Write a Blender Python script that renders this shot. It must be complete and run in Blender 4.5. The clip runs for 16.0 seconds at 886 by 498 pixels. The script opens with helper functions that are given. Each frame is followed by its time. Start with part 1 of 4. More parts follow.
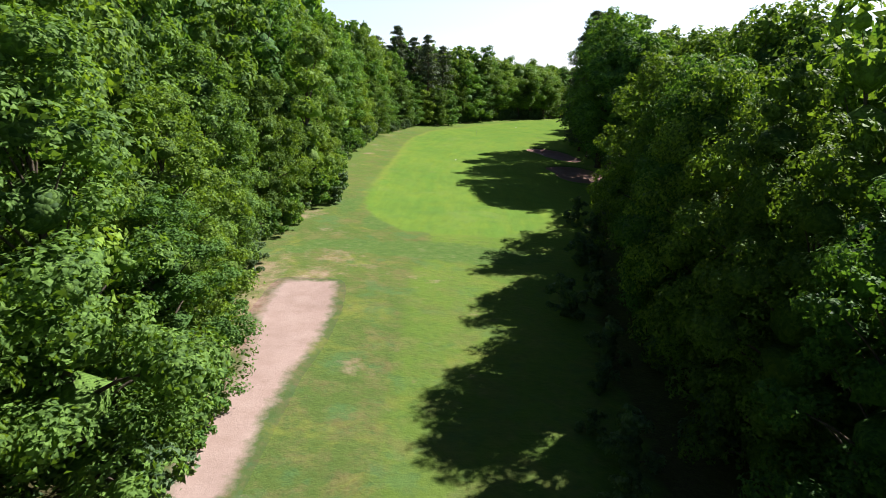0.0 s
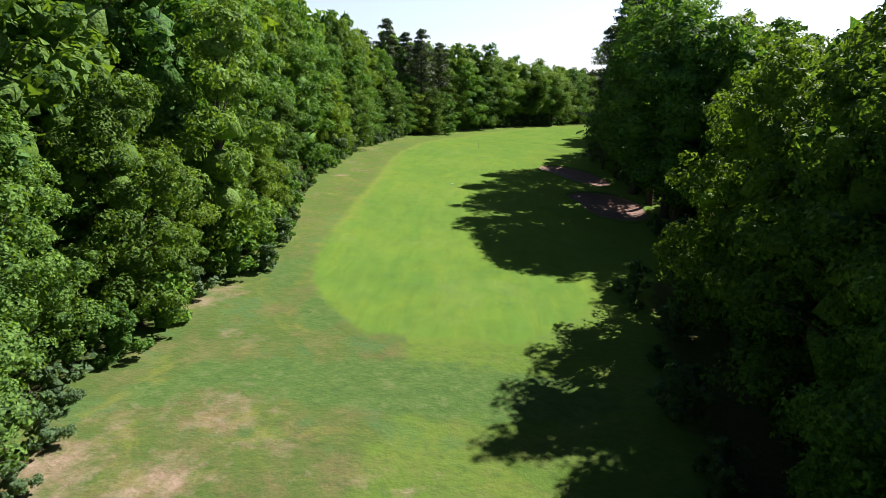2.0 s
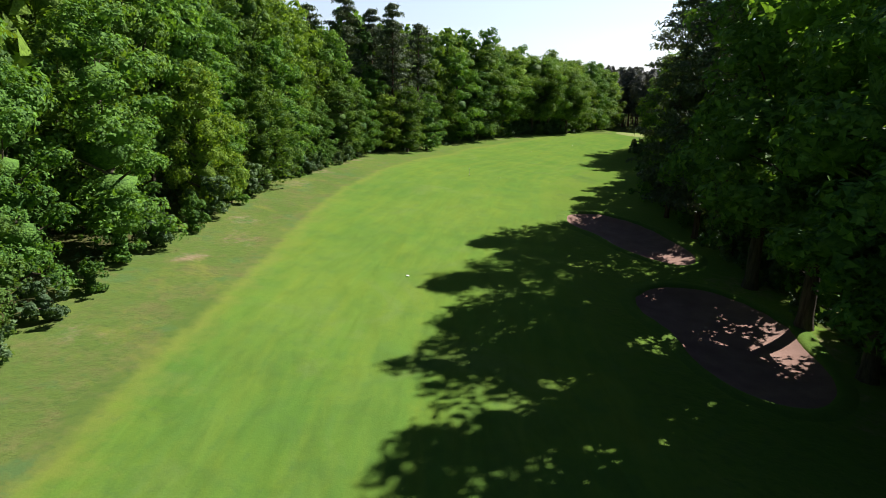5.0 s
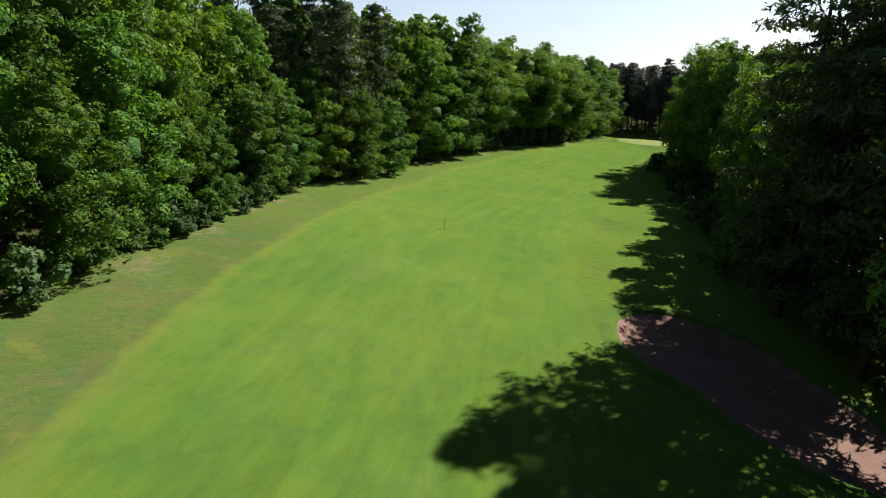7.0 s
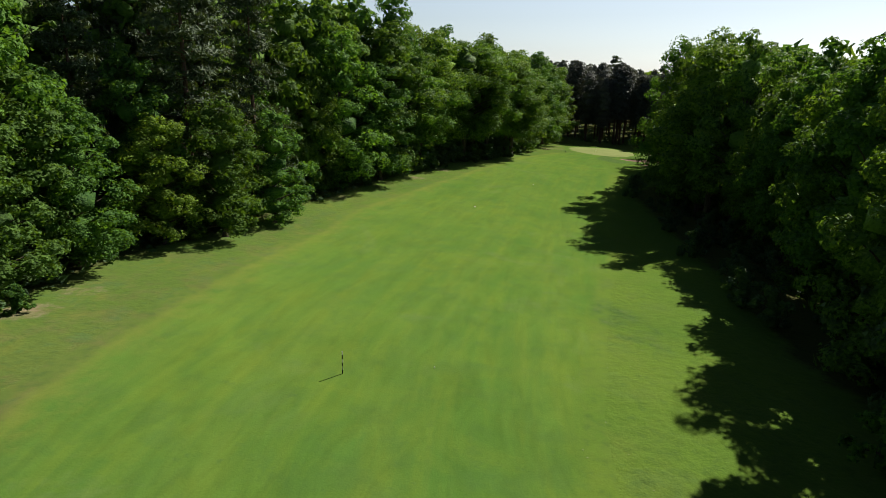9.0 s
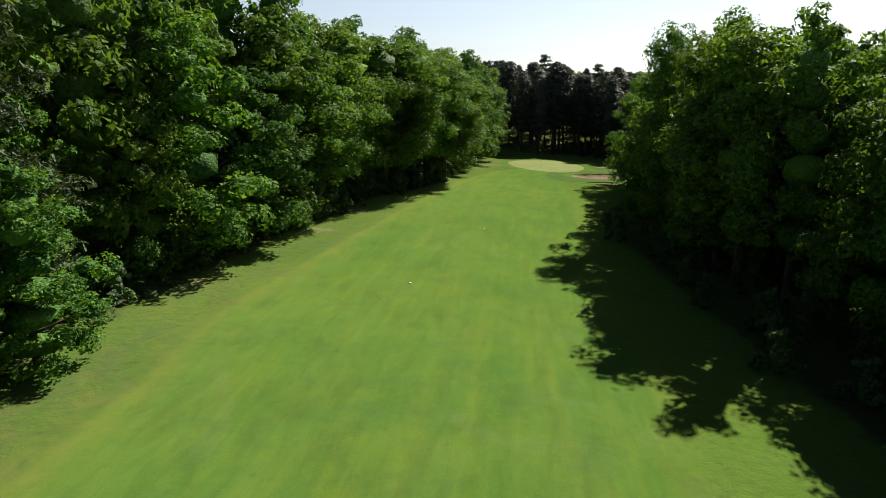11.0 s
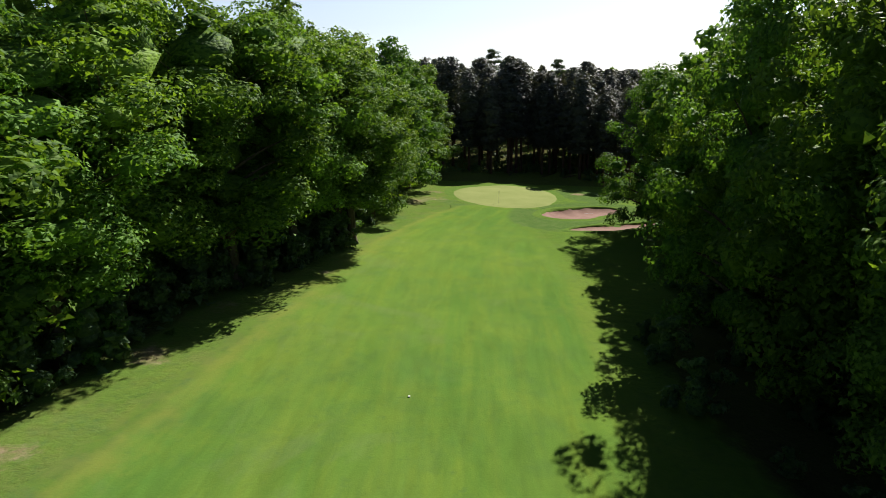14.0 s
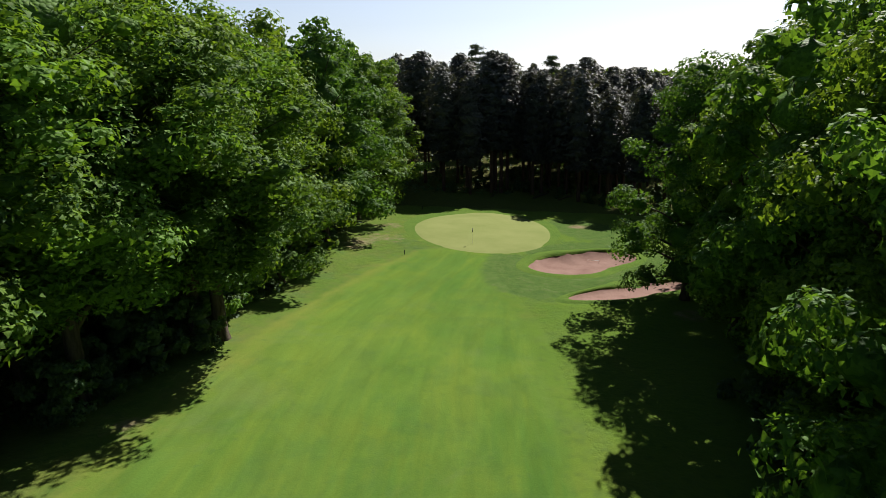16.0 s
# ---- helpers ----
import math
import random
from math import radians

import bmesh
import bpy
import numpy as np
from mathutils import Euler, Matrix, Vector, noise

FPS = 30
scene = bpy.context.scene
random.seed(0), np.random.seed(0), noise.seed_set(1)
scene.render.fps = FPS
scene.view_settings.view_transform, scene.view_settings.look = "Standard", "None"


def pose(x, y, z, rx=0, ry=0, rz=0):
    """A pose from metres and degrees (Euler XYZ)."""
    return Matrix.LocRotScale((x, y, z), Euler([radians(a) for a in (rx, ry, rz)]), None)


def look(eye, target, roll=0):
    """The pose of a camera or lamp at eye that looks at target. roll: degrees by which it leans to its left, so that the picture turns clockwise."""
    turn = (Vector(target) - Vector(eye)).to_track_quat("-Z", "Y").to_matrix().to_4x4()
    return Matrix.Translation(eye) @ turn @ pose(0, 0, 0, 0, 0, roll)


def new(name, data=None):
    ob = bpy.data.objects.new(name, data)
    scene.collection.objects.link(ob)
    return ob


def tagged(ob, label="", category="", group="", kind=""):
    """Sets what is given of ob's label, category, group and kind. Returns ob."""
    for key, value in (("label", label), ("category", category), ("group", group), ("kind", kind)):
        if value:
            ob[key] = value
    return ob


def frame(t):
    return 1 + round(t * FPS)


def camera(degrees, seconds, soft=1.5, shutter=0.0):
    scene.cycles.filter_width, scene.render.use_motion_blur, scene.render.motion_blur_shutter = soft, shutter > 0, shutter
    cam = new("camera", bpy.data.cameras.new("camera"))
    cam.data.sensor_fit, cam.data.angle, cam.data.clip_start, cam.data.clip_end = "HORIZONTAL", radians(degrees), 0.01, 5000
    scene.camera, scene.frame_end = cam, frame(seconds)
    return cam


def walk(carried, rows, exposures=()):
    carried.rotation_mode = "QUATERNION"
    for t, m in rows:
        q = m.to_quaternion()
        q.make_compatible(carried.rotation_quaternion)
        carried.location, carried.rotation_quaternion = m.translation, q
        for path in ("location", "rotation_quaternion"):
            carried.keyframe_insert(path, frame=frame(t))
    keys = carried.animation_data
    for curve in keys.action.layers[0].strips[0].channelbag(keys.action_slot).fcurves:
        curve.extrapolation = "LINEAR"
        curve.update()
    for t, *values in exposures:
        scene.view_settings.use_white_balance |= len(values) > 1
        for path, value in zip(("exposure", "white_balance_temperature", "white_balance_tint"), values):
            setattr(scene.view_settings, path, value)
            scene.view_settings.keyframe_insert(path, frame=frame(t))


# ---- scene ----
# The camera: a drone that flies level, twenty metres over a golf hole.
cam = camera(70.8, 16.0, soft=0.8, shutter=0.1)
# seconds, x, y, z, pitch, roll, yaw
PATH = [
    (0.0, 0.05, 0.07, 19.89, -15.22, 0.92, -0.02),
    (0.5, 0.19, 8.23, 19.76, -15.18, 0.99, -0.05),
    (1.0, 0.36, 16.49, 19.82, -15.12, 1.06, -0.09),
    (1.5, 0.61, 24.92, 19.92, -15.07, 1.12, -0.14),
    (2.0, 0.92, 33.54, 19.90, -15.07, 1.16, -0.16),
    (2.5, 1.50, 42.46, 19.80, -15.10, 1.22, -0.21),
    (3.0, 2.27, 51.72, 19.69, -15.15, 1.29, -0.20),
    (3.5, 3.22, 61.26, 19.56, -15.21, 1.35, -0.15),
    (4.0, 4.26, 71.02, 19.50, -15.24, 1.39, -0.03),
    (6.5, 7.45, 121.96, 19.93, -15.40, 1.07, -0.51),
    (7.0, 7.90, 131.63, 20.16, -15.50, 1.21, -1.88),
    (7.5, 8.46, 141.09, 20.35, -15.58, 1.38, -2.90),
    (8.0, 9.17, 150.30, 20.43, -15.66, 1.48, -4.57),
    (8.5, 10.12, 159.28, 20.49, -15.68, 1.53, -6.25),
    (9.0, 11.39, 168.06, 20.58, -15.61, 1.54, -8.12),
    (9.5, 12.89, 176.70, 20.74, -15.52, 1.52, -10.91),
    (12.0, 20.67, 217.75, 20.94, -15.08, -0.83, -17.35),
    (12.5, 23.71, 225.07, 20.88, -15.05, -1.00, -18.68),
    (13.0, 26.94, 232.32, 20.78, -15.04, -1.10, -19.46),
    (13.5, 30.42, 239.47, 20.60, -15.04, -1.10, -19.92),
    (14.0, 34.11, 246.54, 20.47, -15.02, -1.06, -20.26),
    (14.5, 37.95, 253.57, 20.35, -15.02, -1.05, -20.49),
    (15.0, 41.96, 260.37, 20.32, -15.00, -1.02, -20.64),
    (15.5, 45.88, 266.75, 20.21, -14.96, -1.00, -20.75),
    (16.0, 49.75, 272.82, 20.05, -14.90, -1.00, -20.78),
]
walk(cam, [(t, pose(x, y, z, 0, 0, yaw) @ pose(0, 0, 0, 90 + pitch) @ pose(0, 0, 0, 0, 0, roll))
           for t, x, y, z, pitch, roll, yaw in PATH], exposures=[(0.0, 1.43, 6250, 14), (3.5, 1.25, 6300, 12), (7.0, 0.97, 6450, 8), (9.0, 0.64, 6580, 6),
                                                               (12.5, 0.94, 6450, 10), (14.5, 0.92, 6450, 10), (16.0, 0.78, 6400, 12)])

# ---- world and sun ----
SUN_AZ, SUN_EL = radians(52), radians(40)
world = bpy.data.worlds.new("sky")
scene.world = world
world.use_nodes = True
wn = world.node_tree.nodes
sky = wn.new("ShaderNodeTexSky")
sky.sky_type, sky.sun_disc = "NISHITA", False
sky.sun_elevation, sky.sun_rotation = SUN_EL, SUN_AZ
sky.air_density, sky.dust_density, sky.ozone_density = 1.0, 0.8, 1.5
# summer haze pales and steadily brightens the low sky; the zenith is dimmed to deepen shadows
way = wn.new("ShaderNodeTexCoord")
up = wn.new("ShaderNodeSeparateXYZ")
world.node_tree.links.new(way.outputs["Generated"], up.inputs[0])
haze_dim = wn.new("ShaderNodeMapRange")
haze_dim.interpolation_type = "SMOOTHSTEP"
haze_dim.inputs["From Min"].default_value, haze_dim.inputs["From Max"].default_value = 0.06, 0.6
world.node_tree.links.new(up.outputs["Z"], haze_dim.inputs["Value"])
# Value falls to a third overhead, which cuts the fill light on shaded ground
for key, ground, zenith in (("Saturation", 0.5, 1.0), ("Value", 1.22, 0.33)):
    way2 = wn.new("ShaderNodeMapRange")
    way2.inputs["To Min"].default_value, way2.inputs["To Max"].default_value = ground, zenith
    world.node_tree.links.new(haze_dim.outputs["Result"], way2.inputs["Value"])
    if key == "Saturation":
        dimmed_sky = wn.new("ShaderNodeHueSaturation")
    world.node_tree.links.new(way2.outputs["Result"], dimmed_sky.inputs[key])
world.node_tree.links.new(sky.outputs[0], dimmed_sky.inputs["Color"])
cool = wn.new("ShaderNodeMix")
cool.data_type, cool.blend_type = "RGBA", "MULTIPLY"
cool.inputs[0].default_value, cool.inputs[7].default_value = 1.0, (0.95, 1.02, 1.15, 1)
world.node_tree.links.new(dimmed_sky.outputs[0], cool.inputs[6])
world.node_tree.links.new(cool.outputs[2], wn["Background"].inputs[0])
wn["Background"].inputs[1].default_value = 0.05
sun = bpy.data.lights.new("sun", "SUN")
sun.energy, sun.angle, sun.color = 5.0, radians(0.55), (1.0, 0.945, 0.86)
SUN_DIR = Vector((math.cos(SUN_EL) * math.sin(SUN_AZ), math.cos(SUN_EL) * math.cos(SUN_AZ), math.sin(SUN_EL)))
new("sun", sun).matrix_world = look(SUN_DIR * 200 + Vector((40, 200, 0)), (40, 200, 0))


# ---- materials ----
class Nodes:
    """A short way to write a node material."""

    def __init__(self, name):
        self.mat = bpy.data.materials.new(name)
        self.mat.use_nodes = True
        self.tree = self.mat.node_tree
        self.bsdf = self.tree.nodes["Principled BSDF"]
        self.out = self.tree.nodes["Material Output"]
        self.coord = self.tree.nodes.new("ShaderNodeTexCoord")

    def add(self, kind, **inputs):
        n = self.tree.nodes.new(kind)
        for key, value in inputs.items():
            self.put(n, key, value)
        return n

    def put(self, n, key, value):
        sock = n.inputs[int(key[1:])] if key[0] == "i" and key[1:].isdigit() else n.inputs[key.replace("_", " ")]
        if isinstance(value, bpy.types.NodeSocket):
            self.tree.links.new(value, sock)
        else:
            sock.default_value = value

    def noise(self, scale, detail=4.0, rough=0.6, vec=None, distortion=0.0):
        n = self.add("ShaderNodeTexNoise", Scale=scale, Detail=detail, Roughness=rough, Distortion=distortion)
        self.tree.links.new(vec or self.coord.outputs["Object"], n.inputs["Vector"])
        return n.outputs["Fac"]

    def ramp(self, fac, *stops):
        n = self.add("ShaderNodeValToRGB")
        e = n.color_ramp.elements
        while len(e) < len(stops):
            e.new(0.5)
        for el, (pos, col) in zip(e, stops):
            el.position, el.color = pos, (*col, 1) if len(col) == 3 else col
        self.tree.links.new(fac, n.inputs[0])
        return n.outputs[0]

    def mix(self, fac, a, b, mode="MIX"):
        n = self.tree.nodes.new("ShaderNodeMix")
        n.data_type, n.blend_type = "RGBA", mode
        for sock, v in ((n.inputs[0], fac), (n.inputs[6], a), (n.inputs[7], b)):
            if isinstance(v, bpy.types.NodeSocket):
                self.tree.links.new(v, sock)
            elif sock.type == "RGBA":
                sock.default_value = (*v, 1)
            else:
                sock.default_value = v
        return n.outputs[2]

    def math(self, op, a, b=0.0, clamp=False):
        n = self.tree.nodes.new("ShaderNodeMath")
        n.operation, n.use_clamp = op, clamp
        for i, v in enumerate((a, b)):
            if isinstance(v, bpy.types.NodeSocket):
                self.tree.links.new(v, n.inputs[i])
            else:
                n.inputs[i].default_value = v
        return n.outputs[0]

    def attr(self, name):
        n = self.tree.nodes.new("ShaderNodeAttribute")
        n.attribute_name = name
        return n.outputs["Fac"]

    def bump(self, height, strength=0.4, distance=0.05):
        n = self.add("ShaderNodeBump", Strength=strength, Distance=distance, Height=height)
        self.tree.links.new(n.outputs[0], self.bsdf.inputs["Normal"])

    def nap(self, weight, tint):
        """The soft sheen of upright blades at a low angle."""
        self.put(self.bsdf, "Sheen_Weight", weight)
        self.put(self.bsdf, "Sheen_Roughness", 0.5)
        self.put(self.bsdf, "Sheen_Tint", (*tint, 1))

    def done(self, color, rough=0.9, spec=0.2):
        self.put(self.bsdf, "Base Color", color)
        self.put(self.bsdf, "Roughness", rough)
        self.put(self.bsdf, "Specular_IOR_Level", spec)
        return self.mat


def gray(v):
    return (v, v, v)


def rough_color(m):
    """The colours of the unmown grass: olive and straw patches, lush tufts, bare earth, and litter under the trees,
    whose dark brown also paints shade beyond them.
    """
    big, mid, fine = m.noise(0.06, 5), m.noise(0.45, 6, 0.7), m.noise(6.0, 4, 0.75)
    dry = m.attr("dry")
    c = m.mix(dry, m.ramp(big, (0.3, (0.062, 0.124, 0.020)), (0.5, (0.084, 0.146, 0.022)), (0.7, (0.112, 0.162, 0.026))),
              m.ramp(big, (0.3, (0.046, 0.076, 0.022)), (0.5, (0.060, 0.087, 0.026)), (0.7, (0.084, 0.100, 0.033))))
    straw = m.math("MULTIPLY", m.ramp(m.noise(0.3, 7, 0.72), (0.46, gray(0)), (0.62, gray(0.85))), m.math("ADD", m.math("MULTIPLY", dry, 0.8), 0.12))
    c = m.mix(straw, c, m.ramp(mid, (0.35, (0.090, 0.068, 0.038)), (0.6, (0.136, 0.112, 0.055))))
    c = m.mix(m.math("MULTIPLY", m.ramp(m.noise(1.5, 7, 0.78), (0.5, gray(0)), (0.62, gray(0.7))), m.math("ADD", m.math("MULTIPLY", dry, 0.4), 0.6)), c, (0.040, 0.074, 0.024))
    c = m.mix(m.math("MULTIPLY", m.ramp(m.noise(0.24, 5, 0.7), (0.53, gray(0)), (0.64, gray(0.75))), m.math("ADD", m.math("MULTIPLY", dry, 0.7), 0.3)), c, (0.044, 0.098, 0.039))
    c = m.mix(m.math("MULTIPLY", m.math("ADD", m.math("MULTIPLY", dry, 0.7), 0.3), m.ramp(m.noise(0.19, 6, 0.72, distortion=0.6), (0.54, gray(0)), (0.66, gray(0.65)))), c, (0.140, 0.146, 0.032))
    lush = m.math("ADD", m.attr("lush"), m.math("MULTIPLY", m.math("SUBTRACT", m.noise(0.5, 5, 0.7), 0.5), 0.8))
    deep = m.ramp(m.noise(1.1, 6, 0.75), (0.35, (0.034, 0.072, 0.027)), (0.5, (0.048, 0.094, 0.026)), (0.66, (0.088, 0.118, 0.049)))
    c = m.mix(m.ramp(lush, (0.42, gray(0)), (0.6, gray(0.9))), c, deep)
    worn = m.math("ADD", m.attr("worn"), m.math("MULTIPLY", m.math("SUBTRACT", m.noise(0.7, 7, 0.75), 0.5), 1.5))
    soil = m.ramp(m.noise(0.9, 5, 0.7), (0.35, (0.160, 0.096, 0.070)), (0.65, (0.290, 0.200, 0.165)))
    c = m.mix(m.ramp(worn, (0.4, gray(0)), (0.85, gray(0.9))), c, soil)
    lit = m.math("ADD", m.attr("litter_shade"), m.math("MULTIPLY", m.math("SUBTRACT", m.noise(0.35, 5, 0.65), 0.5), 0.8))
    brown = m.ramp(m.noise(3.0, 6, 0.8), (0.3, (0.02, 0.016, 0.011)), (0.55, (0.042, 0.031, 0.021)), (0.75, (0.095, 0.068, 0.047)))
    c = m.mix(m.ramp(lit, (0.4, gray(0)), (0.6, gray(1))), c, brown)
    c = m.mix(0.32, c, m.ramp(fine, (0.25, gray(0.5)), (0.75, gray(1.35))), "MULTIPLY")
    return c, m.math("ADD", fine, m.math("MULTIPLY", mid, 2.0))


def ragged(m, reach=0.7, scale=0.9):
    """0 outside the mown or trodden edge, 1 inside, along a broken line."""
    d = m.math("ADD", m.attr("inside"), m.math("MULTIPLY", m.math("SUBTRACT", m.noise(scale, 6, 0.7), 0.5), 2.4 * reach))
    return m.math("MULTIPLY", m.math("ADD", d, 0.3 * reach), 1.0 / reach, clamp=True)


def rough_grass():
    m = Nodes("rough_grass")
    c, h = rough_color(m)
    m.bump(m.math("ADD", h, m.math("MULTIPLY", m.noise(1.1, 5, 0.7), 3.0)), 0.45, 0.11)
    m.nap(0.28, (0.55, 0.75, 0.16))
    return m.done(c, 1.0, 0.0)


def fairway_grass():
    m = Nodes("fairway_grass")
    uv = m.coord.outputs["UV"]
    sep = m.add("ShaderNodeSeparateXYZ", i0=uv)
    wob = m.math("MULTIPLY", m.math("SUBTRACT", m.noise(0.05, 3), 0.5), 2.5)
    lane = m.math("SINE", m.math("MULTIPLY", m.math("ADD", sep.outputs[0], wob), 0.75))
    lane = m.math("MULTIPLY", m.math("ADD", lane, 1.0), 0.5)
    big, mid, fine = m.noise(0.045, 5, 0.6), m.noise(0.35, 5, 0.65), m.noise(9.0, 3, 0.7)
    mp = m.add("ShaderNodeMapping", i0=uv, Scale=(0.55, 0.06, 1.0))
    streak = m.noise(1.0, 4, 0.6, vec=mp.outputs[0])
    mp2 = m.add("ShaderNodeMapping", i0=uv, Scale=(2.2, 0.10, 1.0))
    streak2 = m.noise(1.0, 3, 0.6, vec=mp2.outputs[0])
    c = m.ramp(big, (0.3, (0.049, 0.118, 0.022)), (0.5, (0.068, 0.137, 0.022)), (0.7, (0.095, 0.154, 0.024)))
    c = m.mix(m.ramp(m.noise(0.16, 6, 0.7, distortion=0.5), (0.46, gray(0)), (0.66, gray(0.55))), c, (0.103, 0.156, 0.022))
    c = m.mix(m.ramp(streak, (0.46, gray(0)), (0.72, gray(0.4))), c, (0.136, 0.176, 0.022))
    c = m.mix(m.ramp(mid, (0.48, gray(0)), (0.68, gray(0.5))), c, (0.049, 0.104, 0.027))
    c = m.mix(m.ramp(streak2, (0.5, gray(0)), (0.75, gray(0.16))), c, (0.060, 0.112, 0.032))
    c = m.mix(m.ramp(m.noise(0.09, 5, 0.65, distortion=0.8), (0.56, gray(0)), (0.7, gray(0.5))), c, (0.103, 0.146, 0.051))
    c = m.mix(m.math("MULTIPLY", lane, 0.10), c, (0.113, 0.160, 0.038))
    # brushed, uneven growth: soft darker and lighter smears that run with the mowing
    mp3 = m.add("ShaderNodeMapping", i0=uv, Scale=(0.8, 0.2, 1.0))
    smear = m.noise(1.0, 6, 0.62, vec=mp3.outputs[0], distortion=0.7)
    c = m.mix(0.45, c, m.ramp(smear, (0.32, gray(0.72)), (0.5, gray(1.0)), (0.68, gray(1.24))), "MULTIPLY")
    # the yellower, thinner margin of the mown lane
    edge = m.math("ADD", m.attr("margin"), m.math("MULTIPLY", m.math("SUBTRACT", m.noise(0.4, 6, 0.75), 0.5), 1.6))
    c = m.mix(m.ramp(edge, (0.45, gray(0)), (0.95, gray(0.8))), c, (0.130, 0.152, 0.032))
    c = m.mix(m.ramp(m.noise(1.1, 5, 0.65), (0.6, gray(0)), (0.74, gray(0.5))), c, (0.052, 0.100, 0.031))
    c = m.mix(0.2, c, m.ramp(fine, (0.25, gray(0.55)), (0.75, gray(1.3))), "MULTIPLY")
    r, h = rough_color(m)
    m.bump(m.math("ADD", fine, mid), 0.4, 0.05)
    m.nap(0.28, (0.55, 0.75, 0.16))
    return m.done(m.mix(ragged(m, 1.0, 0.45), r, c), 1.0, 0.0)


def green_grass():
    m = Nodes("putting_green_grass")
    a, b = m.noise(0.25, 4), m.noise(12.0, 3, 0.7)
    c = m.ramp(a, (0.3, (0.172, 0.206, 0.066)), (0.7, (0.208, 0.234, 0.083)))
    c = m.mix(0.2, c, m.ramp(b, (0.3, gray(0.8)), (0.7, gray(1.15))), "MULTIPLY")
    m.bump(b, 0.1, 0.01)
    return m.done(c, 1.0, 0.03)


def collar_grass():
    m = Nodes("collar_grass")
    a, b = m.noise(0.5, 5), m.noise(8.0, 4, 0.7)
    c = m.ramp(a, (0.3, (0.054, 0.110, 0.024)), (0.6, (0.078, 0.134, 0.027)), (0.75, (0.104, 0.150, 0.032)))
    c = m.mix(0.5, c, m.ramp(b, (0.25, gray(0.5)), (0.75, gray(1.3))), "MULTIPLY")
    m.bump(b, 0.6, 0.08)
    m.nap(0.28, (0.55, 0.75, 0.16))
    return m.done(c, 1.0, 0.0)


def earth(name, dark, light, scale=1.0, trodden=False):
    m = Nodes(name)
    a, b, d = m.noise(0.5 * scale, 5), m.noise(6.0 * scale, 5, 0.75), m.noise(0.15 * scale, 3)
    c = m.ramp(a, (0.3, dark), (0.7, light))
    c = m.mix(m.ramp(d, (0.45, gray(0)), (0.7, gray(0.5))), c, tuple(0.8 * v for v in dark))
    c = m.mix(m.ramp(m.noise(0.9 * scale, 6, 0.75), (0.62, gray(0)), (0.75, gray(0.45))), c, tuple(0.55 * v for v in dark))
    c = m.mix(0.22, c, m.ramp(b, (0.3, gray(0.65)), (0.7, gray(1.2))), "MULTIPLY")
    if trodden:
        c = m.mix(ragged(m, 0.85, 0.8), rough_color(m)[0], c)
    m.bump(m.math("ADD", a, b), 0.5, 0.06)
    return m.done(c, 0.95, 0.1)


def leaves(name, dark, light, glow=0.34, gloss=0.07, spread=0.3, blade=5.0):
    """Leaves that let some of the sun through; tint differs from tree to tree and from leaf to leaf."""
    m = Nodes(name)
    info = m.tree.nodes.new("ShaderNodeObjectInfo")
    geo = m.tree.nodes.new("ShaderNodeNewGeometry")
    leaf = geo.outputs["Random Per Island"]
    cell = m.add("ShaderNodeTexVoronoi", Scale=blade)
    m.tree.links.new(m.coord.outputs["Object"], cell.inputs["Vector"])
    one = m.add("ShaderNodeSeparateColor", i0=cell.outputs["Color"])
    f = m.math("ADD", m.math("MULTIPLY", leaf, 0.5), m.math("MULTIPLY", m.noise(0.35, 2), 0.45))
    f = m.math("ADD", f, m.math("MULTIPLY", one.outputs[0], 0.55), clamp=True)
    c = m.ramp(f, (0.35, dark), (1.0, light))
    m.bump(m.math("SUBTRACT", one.outputs[1], cell.outputs["Distance"]), 0.7, 0.12)
    c = m.mix(m.math("MULTIPLY", info.outputs["Random"], spread), c, tuple(v * k for v, k in zip(light, (1.28, 1.06, 0.95))))
    shade = m.math("MULTIPLY", m.math("FRACT", m.math("MULTIPLY", info.outputs["Random"], 7.31)), 0.55)
    c = m.mix(shade, c, dark)
    m.done(c, 0.6, gloss)
    tr = m.add("ShaderNodeBsdfTranslucent", Color=m.mix(1.0, c, (1.45, 1.4, 0.4), "MULTIPLY"))
    mixer = m.add("ShaderNodeMixShader", i0=glow, i1=m.bsdf.outputs[0], i2=tr.outputs[0])
    m.tree.links.new(mixer.outputs[0], m.out.inputs[0])
    return m.mat


def bark(name, dark, light):
    m = Nodes(name)
    mp = m.add("ShaderNodeMapping", i0=m.coord.outputs["Object"], Scale=(6, 6, 0.8))
    a = m.noise(1.0, 5, 0.7, vec=mp.outputs[0])
    m.bump(a, 0.8, 0.05)
    return m.done(m.ramp(a, (0.3, dark), (0.7, light)), 0.95, 0.1)


def plain(name, color, rough=0.6, metal=0.0):
    m = Nodes(name)
    a = m.noise(14.0, 4)
    c = m.mix(0.25, color, m.ramp(a, (0.3, gray(0.6)), (0.7, gray(1.2))), "MULTIPLY")
    m.put(m.bsdf, "Metallic", metal)
    return m.done(c, rough, 0.4)


